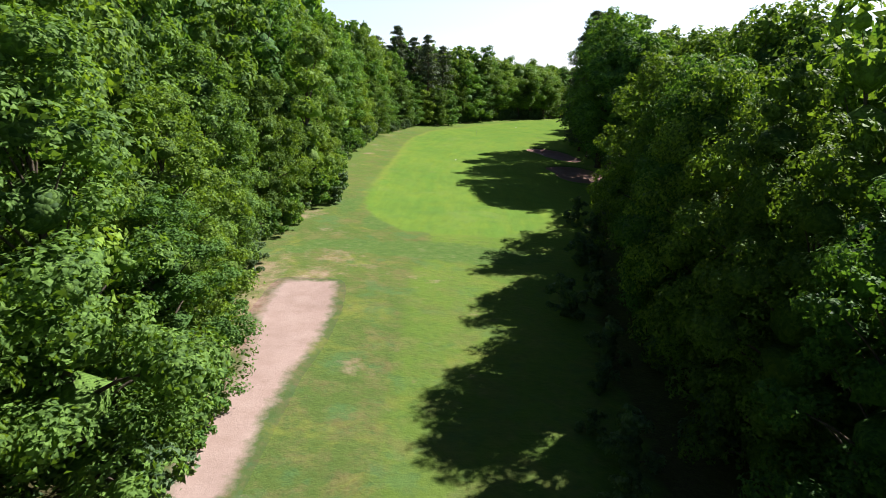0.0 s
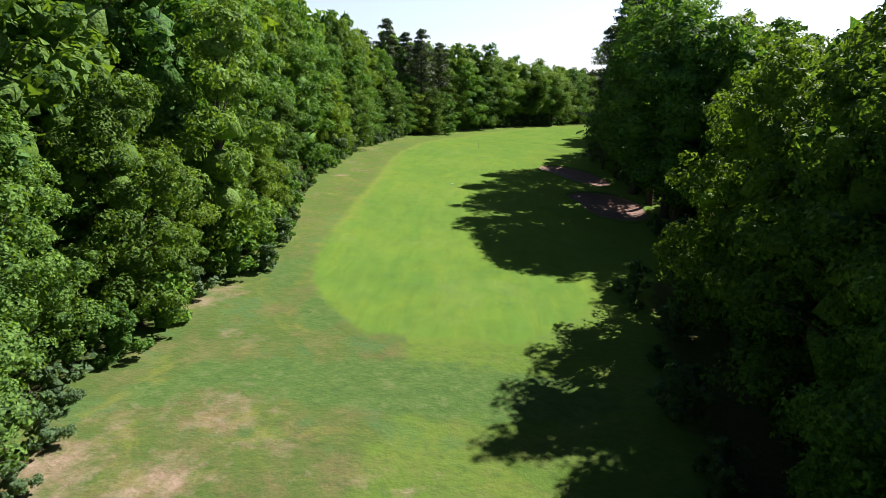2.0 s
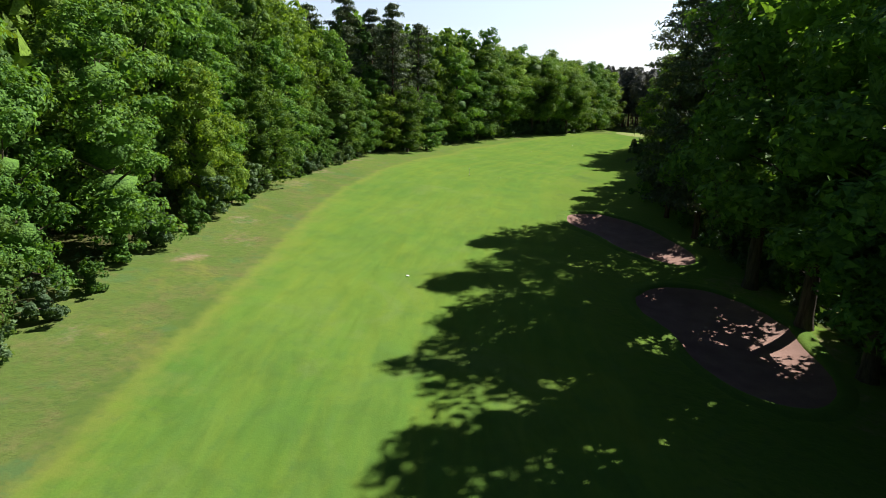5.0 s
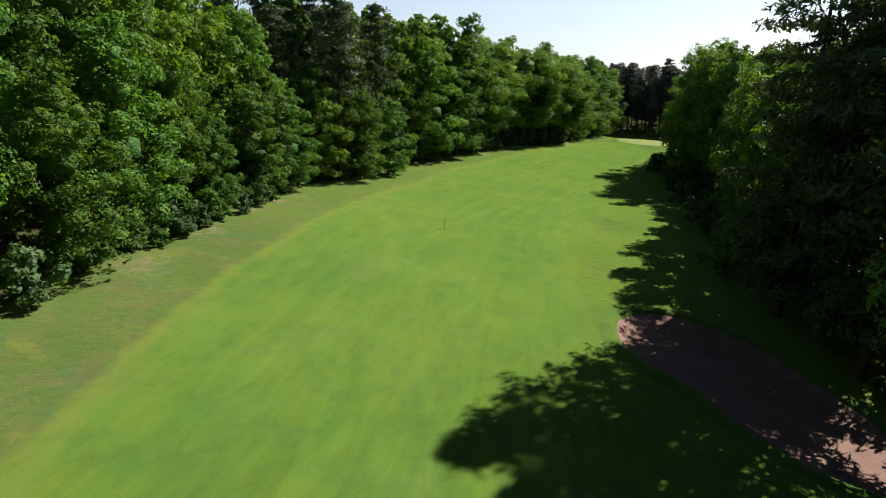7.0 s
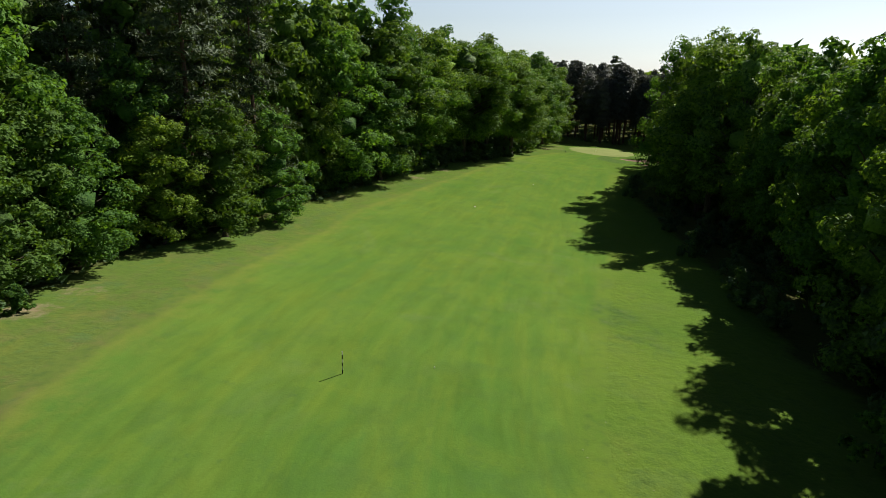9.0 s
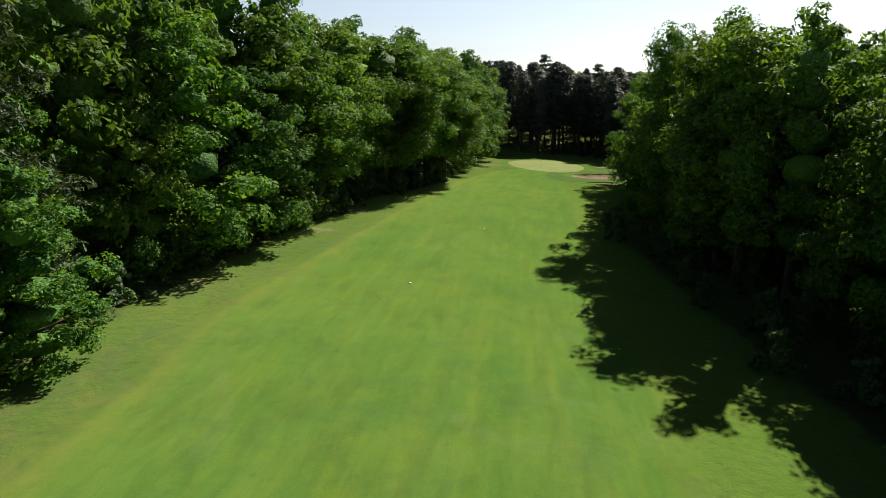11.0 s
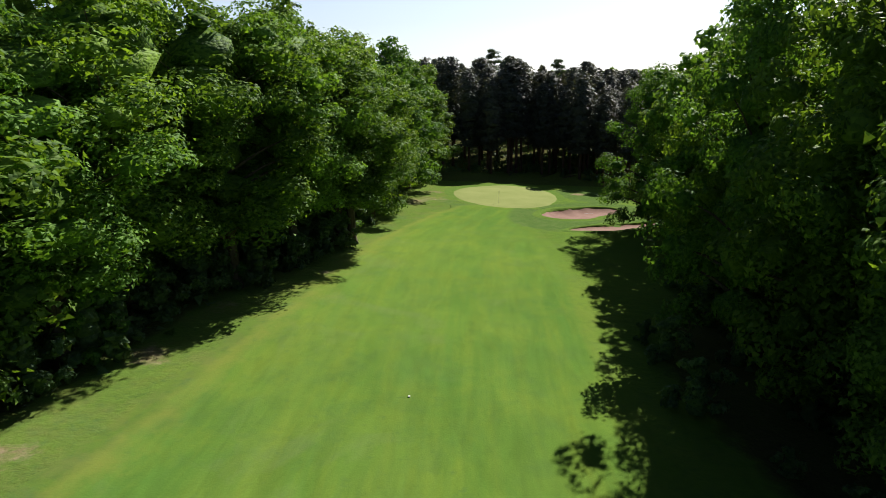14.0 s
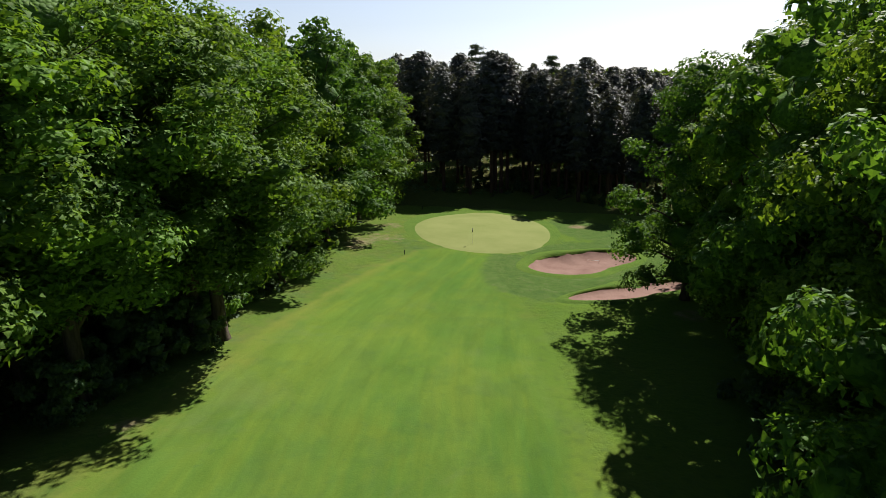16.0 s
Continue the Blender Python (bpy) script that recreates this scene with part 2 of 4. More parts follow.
GRASS, FAIRWAY, GREEN, COLLAR = rough_grass(), fairway_grass(), green_grass(), collar_grass()
CLAY = earth("pink_clay", (0.244, 0.174, 0.1480), (0.318, 0.240, 0.2109), trodden=True)
SAND = earth("bunker_sand", (0.195, 0.115, 0.092), (0.26, 0.165, 0.135))
OAK = leaves("oak_leaves", (0.030, 0.078, 0.024), (0.205, 0.330, 0.048))
MAPLE = leaves("maple_leaves", (0.028, 0.080, 0.027), (0.160, 0.312, 0.056))
ASH = leaves("ash_leaves", (0.038, 0.084, 0.027), (0.180, 0.312, 0.062))
SHRUB = leaves("shrub_leaves", (0.036, 0.080, 0.034), (0.125, 0.215, 0.085), gloss=0.3)
NEEDLE = leaves("pine_needles", (0.028, 0.050, 0.028), (0.095, 0.135, 0.065), 0.15, 0.2, 0.25)
DRYNEEDLE = leaves("plantation_needles", (0.040, 0.048, 0.046), (0.110, 0.122, 0.108), 0.12, 0.15, 0.2)
BARK = bark("gray_bark", (0.03, 0.024, 0.018), (0.13, 0.105, 0.08))
PINEBARK = bark("pine_bark", (0.035, 0.022, 0.016), (0.16, 0.10, 0.075))
WHITE = plain("white_paint", (0.75, 0.75, 0.72), 0.4)
BLACK = plain("black_paint", (0.015, 0.015, 0.017), 0.5)
STRAW = plain("dead_leaf", (0.42, 0.38, 0.28), 0.8)
FLAGCLOTH = plain("flag_cloth", (0.03, 0.03, 0.035), 0.8)


# ---- mesh helpers ----
def mesh_of(name, verts, faces, mat, smooth=False):
    me = bpy.data.meshes.new(name)
    me.from_pydata(np.asarray(verts).tolist(), [], [list(map(int, f)) for f in faces])
    me.materials.append(mat)
    if smooth:
        me.polygons.foreach_set("use_smooth", [True] * len(me.polygons))
    me.update()
    return me


def part(name, me, parent, label=""):
    ob = new(name, me)
    ob.parent = parent
    return tagged(ob, label)


def grid_faces(nu, nv, closed=False):
    """Quads of a grid of nu rings of nv points."""
    out = []
    for i in range(nu - 1):
        for j in range(nv if closed else nv - 1):
            k = (j + 1) % nv
            out.append((i * nv + j, i * nv + k, (i + 1) * nv + k, (i + 1) * nv + j))
    return out


def tube(points, radii, sides=7):
    """Verts and faces of a tapered tube along points."""
    points = [Vector(p) for p in points]
    verts = []
    for i, (p, r) in enumerate(zip(points, radii)):
        d = (points[min(i + 1, len(points) - 1)] - points[max(i - 1, 0)]).normalized()
        a = d.orthogonal().normalized()
        b = d.cross(a)
        for k in range(sides):
            w = 2 * math.pi * k / sides
            verts.append(p + r * (math.cos(w) * a + math.sin(w) * b))
    return [tuple(v) for v in verts], grid_faces(len(points), sides, True)


def join(pieces):
    verts, faces = [], []
    for v, f in pieces:
        n = len(verts)
        verts += v
        faces += [tuple(i + n for i in q) for q in f]
    return verts, faces


# ---- the lie of the land ----
STEP = np.arange(-400, 1401, 1.0)


def smoothed(ys, values, sigma=9.0):
    k = np.exp(-0.5 * (np.arange(-40, 41) / sigma) ** 2)
    raw = np.interp(STEP, ys, values)
    return np.convolve(np.pad(raw, 40, mode="edge"), k / k.sum(), mode="valid")


AXIS_Y = [-60, 60, 100, 140, 205, 240, 264, 300, 324, 340, 357, 372, 400, 480, 650]
AXIS_Z = smoothed(AXIS_Y, [-0.5, 0.2, 0.9, 1.6, 2.8, 1.2, 0.9, 1.3, 0.6, -0.5, -0.9, -1.8, -2.0, 1.0, 6.0])
AXIS_X = smoothed(AXIS_Y, [-3, -3, 0, 0, 12, 25, 35, 50, 60, 75, 85, 88, 95, 110, 120])

# blobs: x, y, half length, half width, turn in degrees, harmonic, depth
BUNKERS = [
    (29.7, 170.2, 11.4, 5.7, 103, 0.16, 0.7),
    (29.8, 140.0, 11.0, 6.4, 84, 0.18, 0.5),
    (91.6, 335.6, 8.4, 4.4, 14, 0.16, 0.8),
    (91.5, 323.8, 9.6, 2.0, 8, 0.14, 0.35),
]


def blob_radius(b, ang):
    """How far the rim of the blob lies from its middle, at the angles ang of its own frame."""
    _, _, a, c, _, h, _ = b
    r = a * c / np.sqrt((c * np.cos(ang)) ** 2 + (a * np.sin(ang)) ** 2)
    return r * (1 + h * np.sin(2 * ang + 0.7) * 0.5 + h * 0.5 * np.sin(3 * ang + a))


def blob_inside(b, x, y):
    """1 in the middle, 0 at the rim, below 0 outside."""
    t = math.radians(b[4])
    dx, dy = x - b[0], y - b[1]
    u, v = dx * math.cos(t) + dy * math.sin(t), -dx * math.sin(t) + dy * math.cos(t)
    return 1 - np.hypot(u, v) / blob_radius(b, np.arctan2(v, u))


def land(x, y):
    """Height of the open ground, before the bunkers are cut."""
    x, y = np.asarray(x, float), np.asarray(y, float)
    z = np.interp(y, STEP, AXIS_Z) - 0.06 * np.clip(x - np.interp(y, STEP, AXIS_X), -40, 60)
    near = np.exp(-((np.hypot(x - 40, y - 200) / 330) ** 4))
    z = z + near * (0.13 * np.sin(x * 0.21 + y * 0.05) * np.sin(y * 0.13 - x * 0.04) + 0.06 * np.sin(x * 0.5 + 1) * np.sin(y * 0.37))
    return z


def bottom(x, y):
    z = land(x, y)
    for b in BUNKERS:
        z = z - (b[6] + 0.5) * np.clip(blob_inside(b, np.asarray(x, float), np.asarray(y, float)) / 0.12, 0, 1)
    return z


def height(x, y):
    return float(land(x, y))


# edge of the woods on either hand, along y
LEFT_Y = [-40, 10, 28, 43, 60, 73, 90, 120, 145, 172, 197, 224, 248, 274, 300, 311, 319, 340, 359, 380, 400]
LEFT_X = [-13, -13, -13, -16, -19.8, -19.2, -17.4, -19.8, -21.6, -19.3, -16, -8.2, 3.2, 17.4, 34, 41.3, 50, 60.5, 69.5, 82, 92]
RIGHT_Y = [-40, 20, 45, 70, 95, 118, 130, 165, 190, 205, 228, 252, 277, 300, 310, 318, 326, 340]
RIGHT_X = [13, 13, 14.5, 20, 24, 29, 36, 37, 42, 47.5, 55, 61, 66.5, 78, 90, 104, 120, 150]

FAIR_Y = [79, 90, 105, 147, 167, 185, 196, 207, 222, 238, 256, 279, 304, 318, 328, 332, 336, 340, 347]
FAIR_L = [-9, -12, -13, -11.5, -11, -9.7, -6.5, -4.5, 0, 6, 12.5, 26, 42, 50, 57, 60.5, 64, 67.5, 76]
FAIR_R = [11, 17, 18.5, 19, 19.5, 20.5, 23, 27.5, 34, 42.5, 50, 58, 69, 74.5, 76, 76.6, 78.3, 81.5, 87]


def worn_mask(x, y):
    spots = [(-13, 63, 7, 0.36), (-18.3, 60.3, 2.2, 0.9), (-12.7, 59.9, 2.0, 0.85), (-10.9, 65.5, 1.6, 0.7), (-16.9, 64.7, 1.6, 0.6), (-8, 63.2, 1.6, 0.62), (-13.7, 76.5, 1.8, 0.55), (-18, 86, 2.2, 0.66), (-15, 78.6, 0.8, 0.95), (-19.3, 82.5, 1.6, 0.8),
             (-17.2, 56, 2.4, 0.85), (-16.8, 50, 2.4, 1.0), (-16.3, 43, 2.4, 1.0), (-15, 36, 2.0, 0.85), (-12, 66.5, 3.2, 0.62), (-6.3, 40.3, 1.3, 0.72), (-9, 24, 2.0, 0.5), (-19.4, 108, 1.8, 0.75), (-17.7, 147.3, 1.3, 0.85), (-15.5, 155, 3.2, 0.5), (-17.5, 162, 2.2, 0.55), (-18, 130, 3, 0.42),
             (-11.7, 212, 1.6, 0.9), (-13.5, 206, 2.6, 0.62), (-15, 196, 2.5, 0.6), (-16.5, 184, 3, 0.55), (67.8, 351.6, 1.9, 0.85), (66.7, 348.6, 1.6, 0.75), (71.5, 354, 3.4, 0.6), (74.5, 361.5, 2.8, 0.56), (104, 355, 1.6, 0.85), (90.5, 315.5, 1.7, 0.85), (28.5, 292, 1.6, 0.8), (34, 300.5, 1.6, 0.6),
             (8, 261, 2.2, 0.65), (-2, 60, 4, 0.4), (-16.5, 52, 2.0, 0.75), (-15.4, 46, 1.4, 0.75), (-17.2, 58, 1.8, 0.65), (-4, 58, 13, 0.28), (0, 40, 9, 0.28), (18, 43, 3.0, 0.65), (36, 138, 3.5, 0.7), (37, 152, 4, 0.6), (36, 126, 4, 0.6), (3, 52, 3, 0.4), (-10, 217, 2.2, 0.55), (22, 281, 2, 0.6), (44, 309, 1.8, 0.55)]
    m = np.zeros_like(x)
    for sx, sy, r, k in spots:
        m = np.maximum(m, k * np.exp(-((x - sx) ** 2 + (y - sy) ** 2) / (2 * r * r)))
    return m


def lush_mask(x, y):
    """Where the rough is watered and grows deep green: round the bunkers of the green and at the ends of the fairway."""
    spots = [(86, 330, 10, 9, 1.0), (82, 336, 5, 6, 0.8), (96, 336, 10, 9, 1.0), (104, 352, 6, 10, 0.8), (74, 349, 3, 6, 0.55), (0, 71, 15, 4, 0.75), (-9, 83, 2.4, 4, 0.8), (-14, 92, 2, 7, 0.6), (-14, 71, 2, 2.5, 0.7), (-16.5, 68, 2, 2, 0.7), (33, 214, 3, 9, 0.5)]
    m = np.zeros_like(x)
    for sx, sy, rx, ry, k in spots:
        m = np.maximum(m, k * np.exp(-0.5 * (((x - sx) / rx) ** 2 + ((y - sy) / ry) ** 2) ** 2))
    return m


def dry_mask(x, y):
    """1 where the rough is thin and straw-coloured, 0 where it is fresh."""
    left = x < np.interp(y, STEP, AXIS_X)
    return np.where(left, np.interp(y, [0, 95, 125, 190, 215, 260], [0.9, 1.0, 0.75, 0.8, 0.5, 0.3]), np.interp(y, [0, 60, 100], [0.6, 0.4, 0.0]))


def axis_samples(lo, hi, step, far, grow):
    mid = list(np.arange(lo, hi + 0.1, step))
    out, d = [], step
    x = hi
    while x < far:
        d *= grow
        x += d
        out.append(x)
    back, d, x = [], step, lo
    while x > -far:
        d *= grow
        x -= d
        back.append(x)
    return np.array(back[::-1] + mid + out)


gx, gy = axis_samples(-35, 122, 1.3, 4200, 1.25), axis_samples(-10, 400, 1.6, 4200, 1.25)
GX, GY = np.meshgrid(gx, gy)
GZ = bottom(GX, GY)
ground_mesh = mesh_of("ground", np.stack([GX.ravel(), GY.ravel(), GZ.ravel()], 1), grid_faces(len(gy), len(gx)), GRASS, True)
past_l = np.interp(GY, LEFT_Y, LEFT_X) - GX
# dark litter reaches out over shaded grass, right and behind the green, as painted shade
past_r = GX - np.interp(GY, RIGHT_Y, RIGHT_X) + np.interp(GY, [0, 90, 115, 190, 205, 280, 296], [5, 5, 0, 0, 7, 7, 0])
woods = np.maximum(np.maximum(past_l, past_r), GY - 374 + 0.5 * np.clip(GX - 90, -10, 40))
litter_shade = np.clip(0.5 + (woods - 3.0) / 6.0, 0, 1)
for key, values in (("litter_shade", litter_shade), ("worn", worn_mask(GX, GY)), ("lush", lush_mask(GX, GY)), ("dry", dry_mask(GX, GY))):
    ground_mesh.attributes.new(key, "FLOAT", "POINT").data.foreach_set("value", values.ravel().astype(np.float32))
tagged(new("ground", ground_mesh), "patchy rough grass with bare earth, leaf litter and painted shade", "ground", kind="structure")


def strip(name, ys, left, right, lift, mat, nu, label, category, skirt=1.6):
    """A sheet between two edges that follow y, laid on the land; its outermost skirt is grown over by the grass beside it."""
    verts, uv, margin, inside = [], [], [], []
    n = len(ys)
    for i, y in enumerate(ys):
        a, b = left[i], right[i]
        for j in range(nu):
            f = j / (nu - 1)
            x = a - skirt + (b - a + 2 * skirt) * f
            rim = min(j, nu - 1 - j, i, n - 1 - i)
            drop = -0.004 if rim == 0 else 0.4 * lift if rim == 1 else lift
            verts.append((x, y, height(x, y) + drop))
            uv.append((x - np.interp(y, STEP, AXIS_X), y))
            margin.append(math.exp(-max(0, min(x - a, 3 * (b - x) + 6)) / 3.4) * min(1, max(0, (y - 92) / 25)))
            inside.append(min(x - a, b - x, y - ys[0] - skirt, ys[-1] - skirt - y))
    me = mesh_of(name, verts, grid_faces(n, nu), mat, True)
    layer = me.uv_layers.new(name="UVMap")
    idx = np.empty(len(me.loops), int)
    me.loops.foreach_get("vertex_index", idx)
    layer.data.foreach_set("uv", np.array(uv)[idx].ravel())
    vx, vy = np.array(verts)[:, 0], np.array(verts)[:, 1]
    for key, values in (("margin", margin), ("inside", inside), ("worn", worn_mask(vx, vy)), ("lush", lush_mask(vx, vy)), ("dry", dry_mask(vx, vy))):
        me.attributes.new(key, "FLOAT", "POINT").data.foreach_set("value", np.array(values, np.float32))
    return tagged(new(name, me), label, category, kind="structure")


fy = np.arange(77, 347.5, 0.8)
fl, fr = np.interp(fy, FAIR_Y, FAIR_L), np.interp(fy, FAIR_Y, FAIR_R)
ker = np.ones(13) / 13
fl = np.convolve(np.pad(fl, 6, mode="edge"), ker, mode="valid")
fr = np.convolve(np.pad(fr, 6, mode="edge"), ker, mode="valid")
front = np.clip((fy - 77) / 20, 0, 1)
bow = 1 - np.sqrt(1 - (1 - front) ** 2)
fl, fr = fl + 7.5 * bow, fr - 7.5 * bow
strip("fairway", fy, fl, fr, 0.03, FAIRWAY, 64, "mown bright green fairway grass with faint mowing lanes", "fairway")

ty = np.arange(-12, 58.6, 0.5)
tc, th = np.interp(ty, [-12, 25, 44, 50, 57], [-11.6, -11.7, -11.9, -12.4, -12.7]), np.interp(ty, [-12, 25, 38, 44, 50, 55, 57.5, 58.5], [1.2, 1.4, 1.7, 2.5, 3.0, 2.9, 2.5, 1.8])
strip("tee_path", ty, tc - th, tc + th, 0.05, CLAY, 16, "pale pink bare clay strip beside the trees", "path", 0.9)


def disc(b, lift, mat, name, label, category, rings=14, seg=96, depth=None, rim=0.0):
    """A round sheet inside a blob, dished by depth."""
    t = math.radians(b[4])
    ang = np.linspace(0, 2 * math.pi, seg, endpoint=False)
    rad = blob_radius(b, ang)
    verts = []
    for i in range(rings):
        f = (i + 0.02) / (rings - 1)
        for a, r in zip(ang, rad):
            u, v = f * r * math.cos(a), f * r * math.sin(a)
            x, y = b[0] + u * math.cos(t) - v * math.sin(t), b[1] + u * math.sin(t) + v * math.cos(t)
            z = height(x, y) + lift
            if depth:
                z += -depth * (1 - f ** 5) + 0.05 * noise.noise((x * 0.6, y * 0.6, 0))
            elif i == rings - 1:
                z = height(x, y) - 0.05
            verts.append((x, y, z))
    faces = grid_faces(rings, seg, True) + [tuple(range(seg))[::-1]]
    return mesh_of(name, verts, faces, mat, True)


def lip(b, mat, seg=96):
    """The turf rolled over the rim of a bunker."""
    t = math.radians(b[4])
    verts = []
    rows = [(-0.25, -0.22), (-0.1, -0.03), (0.05, 0.10), (0.4, 0.16), (1.0, 0.10), (1.9, -0.08)]
    for off, dz in rows:
        for k in range(seg):
            a = 2 * math.pi * k / seg
            r = float(blob_radius(b, np.array(a))) + off + 0.12 * noise.noise((k * 0.35, b[0], 0))
            u, v = r * math.cos(a), r * math.sin(a)
            x, y = b[0] + u * math.cos(t) - v * math.sin(t), b[1] + u * math.sin(t) + v * math.cos(t)
            verts.append((x, y, height(x, y) + dz))
    return mesh_of("lip", verts, grid_faces(len(rows), seg, True), mat, True)


GREEN_BLOB = (87.75, 355.9, 15.6, 10.7, 63, 0.03, 0)
COLLAR_BLOB = (88.3, 357.6, 16.9, 12.4, 63, 0.03, 0)
tagged(new("green_collar", disc(COLLAR_BLOB, 0.06, COLLAR, "green_collar", "", "")), "longer dark green collar grass round the green", "collar", kind="structure")
tagged(new("putting_green", disc(GREEN_BLOB, 0.10, GREEN, "putting_green", "", "")), "pale smooth close-mown putting green", "green", kind="structure")
for b in BUNKERS:
    bunker = tagged(new("sand_bunker", disc(b, -0.06, SAND, "sand_bunker", "", "", depth=b[6])), "pinkish sand bunker with a turf lip", "bunker", "sand bunkers", "structure")
    part("lip", lip(b, COLLAR), bunker, "rolled turf edge")


# ---- trees ----
def leaf_mesh(name, centers, normals, sizes, mat, rng, kite=True, slim=0.45):
    """Many small leaf blades, one flat piece each, as one mesh."""
    n = len(centers)
    nrm = normals / np.maximum(np.linalg.norm(normals, axis=1, keepdims=True), 1e-6)
    ref = rng.normal(size=(n, 3))
    a = np.cross(nrm, ref)
    a /= np.maximum(np.linalg.norm(a, axis=1, keepdims=True), 1e-6)
    b = np.cross(nrm, a)
    s = sizes[:, None]
    tip, root = centers + a * s * 0.5, centers - a * s * 0.5
    l, r = centers + b * s * 0.31 + nrm * s * 0.1, centers - b * s * 0.31 + nrm * s * 0.1
    if kite:
        v = np.stack([root, l, tip, r], 1).reshape(-1, 3)
        k = 4
    else:
        v = np.stack([root + b * s * slim, tip, root - b * s * slim + a * s * 0.15], 1).reshape(-1, 3)
        k = 3
    me = bpy.data.meshes.new(name)
    me.vertices.add(n * k)
    me.vertices.foreach_set("co", v.astype(np.float32).ravel())
    me.loops.add(n * k)
    me.loops.foreach_set("vertex_index", np.arange(n * k, dtype=np.int32))
    me.polygons.add(n)
    me.polygons.foreach_set("loop_start", np.arange(0, n * k, k, dtype=np.int32))
    me.materials.append(mat)
    me.update(calc_edges=True)
    me.validate()
    return me


def unit(rng, n):
    v = rng.normal(size=(n, 3))
    return v / np.linalg.norm(v, axis=1, keepdims=True)


def sprays(rng, spots, outs, per, radius, flat=0.42):
    """Leaf places and facings for flat, drooping sprays of leaves at the given spots, that point along outs."""
    n = len(spots)
    ang, rr = rng.uniform(0, 2 * math.pi, (n, per)), np.sqrt(rng.random((n, per)))
    size = radius * rng.uniform(0.6, 1.3, (n, 1))
    ref = np.tile(np.array([0, 0, 1.0]), (n, 1)) * 0.9 + outs * 0.55 + rng.normal(size=(n, 3)) * 0.2
    ref /= np.linalg.norm(ref, axis=1, keepdims=True)
    side = np.cross(ref, rng.normal(size=(n, 3)))
    side /= np.linalg.norm(side, axis=1, keepdims=True)
    other = np.cross(ref, side)
    u, v = rr * np.cos(ang) * size, rr * np.sin(ang) * size
    w = (1 - rr ** 2) * size * flat + rng.normal(size=(n, per)) * 0.10 * size - 0.15 * size
    p = spots[:, None] + u[..., None] * side[:, None] + v[..., None] * other[:, None] + w[..., None] * ref[:, None]
    face = outs * 0.95 + np.array([0, 0, 0.5])
    d = face[:, None] + 0.4 * (u[..., None] * side[:, None] + v[..., None] * other[:, None]) / size[..., None] + rng.normal(size=(n, per, 3)) * 0.27
    return p.reshape(-1, 3), d.reshape(-1, 3)


ICO = bmesh.new()
bmesh.ops.create_icosphere(ICO, subdivisions=1, radius=1.0)
ICO_V, ICO_F = np.array([v.co[:] for v in ICO.verts]), np.array([[v.index for v in f.verts] for f in ICO.faces])
ICO.free()


def clumps(rng, centers, rads, squash=0.75, rough=0.3):
    """Solid lumps with a broken surface, hidden inside the leaves: they stand for dense inner foliage and block the
    sun.
    """
    base, tri = ICO_V, ICO_F
    V, F = [], []
    for c, r in zip(centers, rads):
        k = 1 + rough * rng.uniform(-1, 1, (len(base), 1))
        V.append(np.asarray(c) + base * k * r * np.array([1, 1, squash]))
        F.append(tri + len(base) * len(F))
    return np.concatenate(V), np.concatenate(F)


def with_clumps(name, leafy, v, f, mat):
    """The leaves and the hidden lumps as one mesh."""
    n = len(leafy.vertices)
    co = np.empty(n * 3, np.float32)
    leafy.vertices.foreach_get("co", co)
    m = len(leafy.polygons)
    idx = np.empty(m * 3, np.int32)
    leafy.loops.foreach_get("vertex_index", idx)
    bpy.data.meshes.remove(leafy)
    co, idx = np.concatenate([co, v.astype(np.float32).ravel()]), np.concatenate([idx, (f + n).astype(np.int32).ravel()])
    me = bpy.data.meshes.new(name)
    me.vertices.add(len(co) // 3)
    me.vertices.foreach_set("co", co)
    me.loops.add(len(idx))
    me.loops.foreach_set("vertex_index", idx)
    me.polygons.add(len(idx) // 3)
    me.polygons.foreach_set("loop_start", np.arange(0, len(idx), 3, dtype=np.int32))
    me.materials.append(mat)
    me.update(calc_edges=True)
    return me


# how wide a crown is from its foot to its top: full to the ground, or spreading high up over a shaded foot
CROWN = [0, 0.12, 0.3, 0.55, 0.75, 0.9, 1]
FULL = [0.74, 0.9, 1, 0.92, 0.74, 0.5, 0.3]
SPREADING = [0.52, 0.64, 0.86, 1.08, 1.1, 0.84, 0.4]


